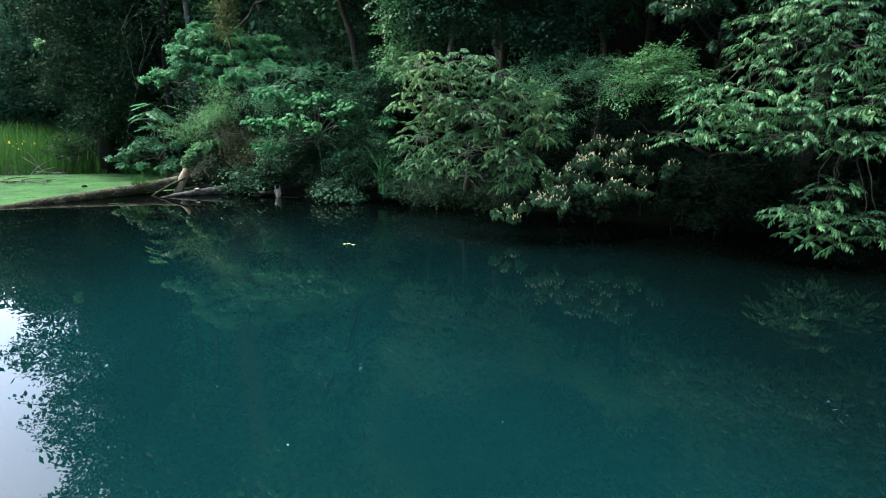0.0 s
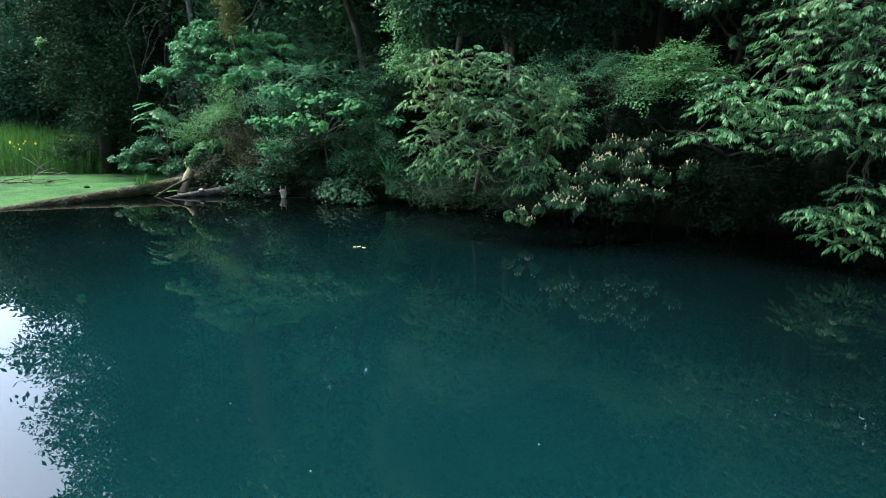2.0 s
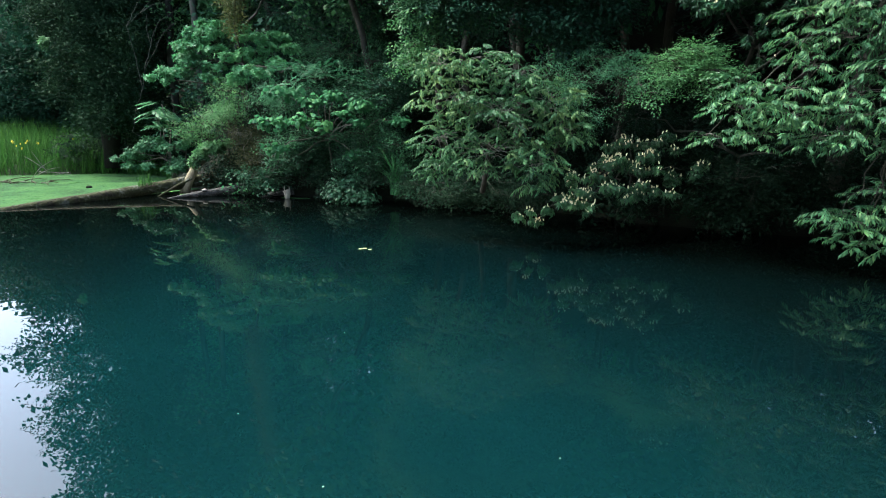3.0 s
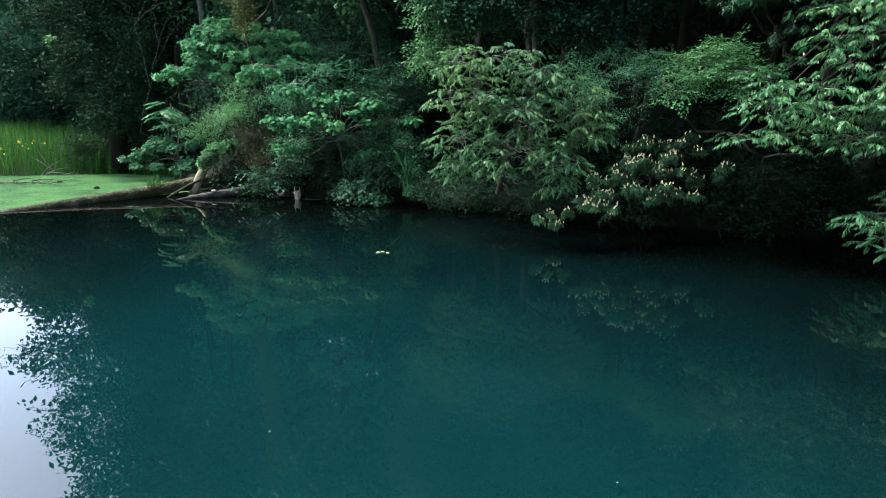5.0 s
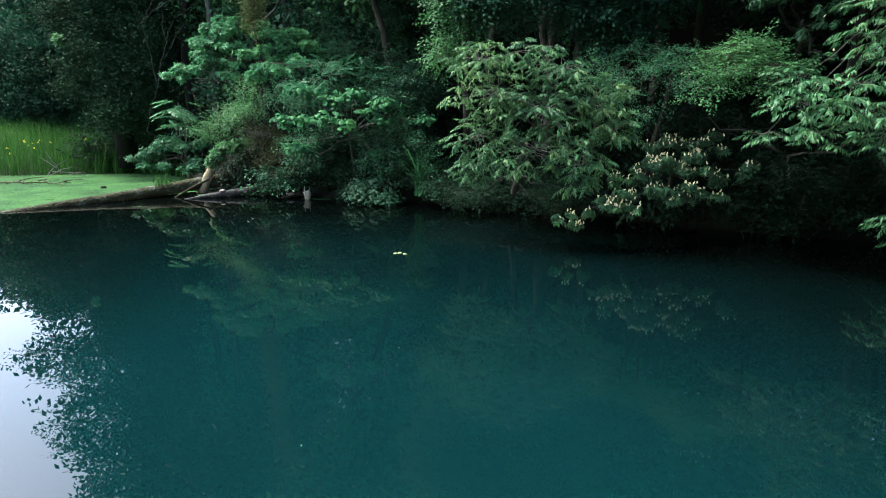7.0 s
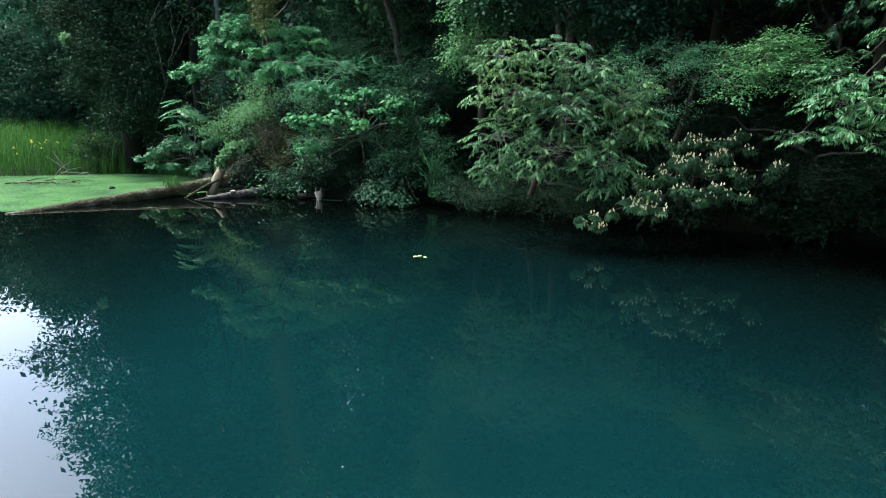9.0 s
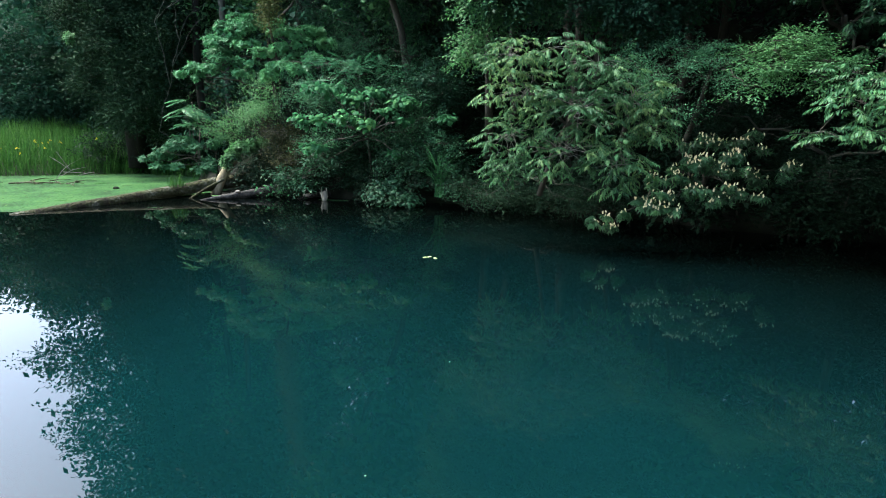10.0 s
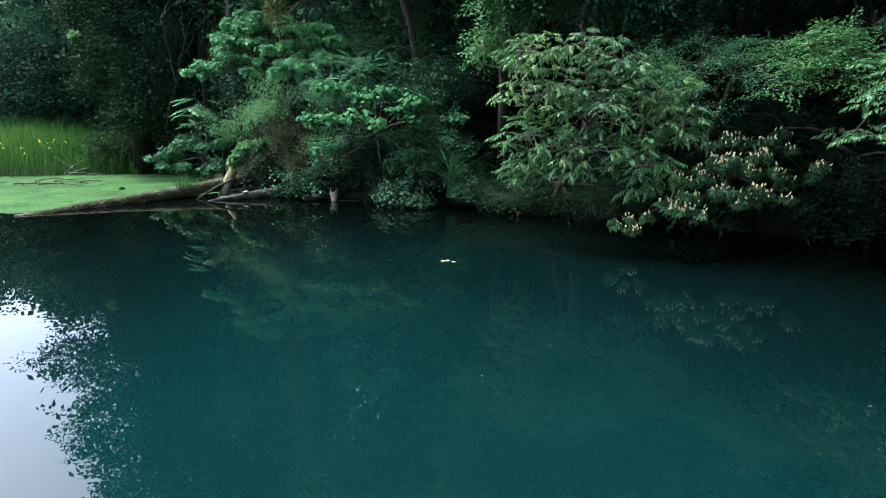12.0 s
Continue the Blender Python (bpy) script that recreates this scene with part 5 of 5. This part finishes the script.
# a slender stem hung with straw-coloured leaves
t = root("vine_clad_stem", (-5.5, 14.1, 0.9), "slender stem hung with straw-coloured vine leaves", "vine")
trunk_part(t, bend((-5.5, 14.1, 0.8), (-5.4, 13.5, 8.0), 8, 0, 0.01), 0.03, 0.02, BARK)
bs = [(-5.52 + 0.035 * i, 13.6 - 0.02 * i, 4.2 + 0.42 * i, 0.17, 0.17, 0.30) for i in range(9)]
foliage(t, "leaves", HANG_T, L_STRAW, bs, 260, -1.2, 0.7, 1.0, 0.3, 30, 0.2, 0.3, 0.2)

# round-leaved sprig by the sunken log
t = root("waterside_sprig", (-5.15, 12.75, 0.1), "small sprig of round light leaves by the sunken log", "sprig")
for i in range(4):
    part("stem", mesh_from("stem", *tube(bend((0, 0, -0.05), (-0.35 + 0.22 * i, -0.2, 0.15 - 0.03 * i), 5, 0.2), 0.006, 0.003, 4), TWIG, True), t)
SPRIG = mesh_from("leaf", *heart_leaf(0.09), L_BROAD)
n = 34
P = np.array((-5.3, 12.5, 0.2)) + RNG.normal(0, 1, (n, 3)) * np.array((0.24, 0.08, 0.08))
singles(t, "leaf", [SPRIG], P, frames(np.stack([RNG.normal(0, 1, n), RNG.normal(-0.5, 0.6, n), RNG.normal(-0.5, 0.3, n)], axis=1), 20), RNG.uniform(0.7, 1.2, n))

# pale wooden stub at the waterline
t = root("wooden_stub", (-4.0, 12.25, 0.0), "pale broken wooden stub standing in the water", "stub")
v, f = tube([(0, 0, -0.15), (0, 0, 0.02), (0.01, 0, 0.08), (-0.01, 0.0, 0.16), (-0.02, 0, 0.19)], 0.055, 0.085, 10, 0.14)
post = part("post", mesh_from("post", v, f, PALE_WOOD, True), t)
for dx in (-0.09, 0.08):
    part("splinter", mesh_from("splinter", *tube([(dx * 0.5, 0, 0.13), (dx * 0.7, 0, 0.22), (dx * 0.6, 0, 0.29)], 0.022, 0.006, 5), PALE_WOOD, True), post)


def stone(loc, size, mat_, label):
    bm = bmesh.new()
    bmesh.ops.create_icosphere(bm, subdivisions=3, radius=1)
    for q in bm.verts:
        q.co *= 1 + 0.18 * noise.noise(q.co * 1.3 + Vector(loc))
        q.co.x, q.co.y, q.co.z = q.co.x * size[0], q.co.y * size[1], q.co.z * size[2]
    me = bpy.data.meshes.new("stone")
    bm.to_mesh(me)
    bm.free()
    me.materials.append(mat_)
    for f_ in me.polygons:
        f_.use_smooth = True
    ob = new("stone", me)
    ob.location = loc
    return tagged(ob, label, "stone")


STONE = mottled_material("pale_stone", [(0.5, (0.07, 0.066, 0.055)), (1.0, (0.20, 0.19, 0.16))], 8, 30, 0.8)
stone((-4.43, 12.4, 0.09), (0.09, 0.06, 0.04), STONE, "pale rounded stone resting on the sunken wood")
stone((-5.95, 12.3, 0.15), (0.06, 0.05, 0.03), STONE, "small pale stone resting on the dark log")
stone((-9.4, 13.35, 0.02), (0.07, 0.06, 0.05), SOIL, "dark knob of wood poking out of the duckweed")

# driftwood on the duckweed
for i in range(16):
    x, y = RNG.uniform(-13.4, -10.8), RNG.uniform(13.7, 14.6)
    a = RNG.normal(0, 0.7)
    n = RNG.uniform(0.3, 1.0)
    log("driftwood", [(x, y, 0.03), (x + n * 0.5 * math.cos(a), y + n * 0.5 * math.sin(a), 0.07), (x + n * math.cos(a), y + n * math.sin(a), 0.03)], RNG.uniform(0.010, 0.028), 0.006, LOG_WET, "weathered driftwood lying on the duckweed", 7, 0.1, 8, "driftwood")
for a, b in (((-11.9, 14.6, 0.0), (-11.3, 14.9, 0.62)), ((-11.7, 14.7, 0.25), (-10.6, 14.7, 0.12)), ((-11.6, 14.75, 0.35), (-12.2, 14.9, 0.65)), ((-11.75, 14.65, 0.15), (-11.0, 14.6, 0.40)), ((-11.5, 14.7, 0.3), (-11.9, 14.8, 0.80)), ((-11.3, 14.7, 0.16), (-10.7, 14.6, 0.24))):
    log("bare_branch", [a, ((a[0] + b[0]) / 2, a[1], (a[2] + b[2]) / 2 + 0.06), b], 0.009, 0.003, BARK_PALE, "thin bare branch sticking out of the cove", 6, 0.05, 7, "branch")

# dead limbs beside the conifer
t = root("dead_shrub", (-8.6, 15.4, 0.9), "leafless grey shrub with long crooked limbs", "shrub")
for way in (
    ((-8.6, 15.4, 0.8), (-9.24, 15.2, 1.37), (-9.05, 15.2, 2.01), (-8.8, 15.2, 2.55), (-8.7, 15.2, 3.04), (-8.39, 15.2, 3.49)),
    ((-8.39, 15.2, 3.49), (-8.04, 15.2, 4.03), (-7.67, 15.2, 4.3)),
    ((-8.7, 15.2, 3.04), (-8.43, 15.2, 3.7), (-8.17, 15.2, 4.28), (-7.6, 15.2, 4.67)),
    ((-8.8, 15.2, 2.55), (-8.89, 15.2, 3.31), (-9.05, 15.2, 4.16), (-8.64, 15.2, 4.51), (-8.22, 15.2, 4.92)),
    ((-9.05, 15.2, 4.16), (-8.79, 15.2, 4.56), (-8.45, 15.2, 5.09)),
    ((-8.43, 15.2, 3.7), (-8.51, 15.2, 4.05), (-8.49, 15.2, 4.49)),
    ((-8.64, 15.2, 4.51), (-8.25, 15.2, 4.72), (-7.8, 15.2, 4.84)),
):
    q = np.concatenate([bend(a, b, 5, 0.02, 0.03)[:-1] for a, b in zip(way, way[1:])] + [np.array(way[-1:])])
    part("limb", mesh_from("limb", *tube(q - np.array((-8.6, 15.4, 0.9)), 0.009, 0.004, 6), BARK_MID, True), t)

# floating bits
t = root("floating_leaf", (-1.4, 7.4, 0.004), "pale yellow-green leaves floating on the water", "leaf")
for dx, dy, r in ((0, 0, 20), (-0.05, 0.03, 140), (0.05, -0.01, 260), (0.02, 0.05, 80)):
    part("blade", mesh_from("blade", *turned(heart_leaf(0.07), 0, 0, r, (dx, dy, 0.008)), PALE_LEAF), t)
PETAL = mesh_from("petal", *heart_leaf(0.011), CREAM)
for x, y in ((0.4, 2.77), (-1.09, 4.41), (-1.48, 3.13), (-0.81, 2.5)):
    ob = new("floating_petal", PETAL)
    ob.location = (x, y, 0.006)
    tagged(ob, "tiny cream petal floating on the water", "petal", "floating petals")

# unseen woods added behind the camera, blocking low sky light from the front
ring = []
for k in range(3):
    t = root("forest_tree", (0, 0, 0), "tall unseen tree added behind the camera to block sky light", "tree", "near shore trees")
    h = 13.0 + 1.5 * k
    trunk_part(t, bend((0, 0, -0.2), (0.3, 0.2, h * 0.85), 7, 0, 0.02), 0.2, 0.06, BARK)
    bs = [(RNG.normal(0, 1.3), RNG.normal(0, 1.1), 1.5 + (h - 1.5) * (j + 0.5) / 10, 1.9, 1.7, 1.1) for j in range(10)]
    limbs(t, None, bs, lambda c: (0, 0, max(0.5, c[2] - 0.7)), 0.05, BARK)
    foliage(t, "crown", THINSPRAY_T, L_DARK, bs, 1.3, -0.1, shell=0.2, size=4.0)
    ring.append(t)
count = 0
for i in range(30):
    a = radians(70 + 5.6 * i)
    for k, far in enumerate((15.0, 19.0)):
        x, y = far * 1.05 * math.sin(a) + RNG.normal(0, 0.5), far * 0.85 * math.cos(a) + RNG.normal(0, 0.5)
        if k and i % 2:
            continue
        m = pose(x, y, ground_z(x, y) - 0.2, 0, 0, RNG.uniform(0, 360))
        if count < 3:
            ring[count].matrix_basis = m
        else:
            copy_thing(ring[count % 3], m)
        count += 1
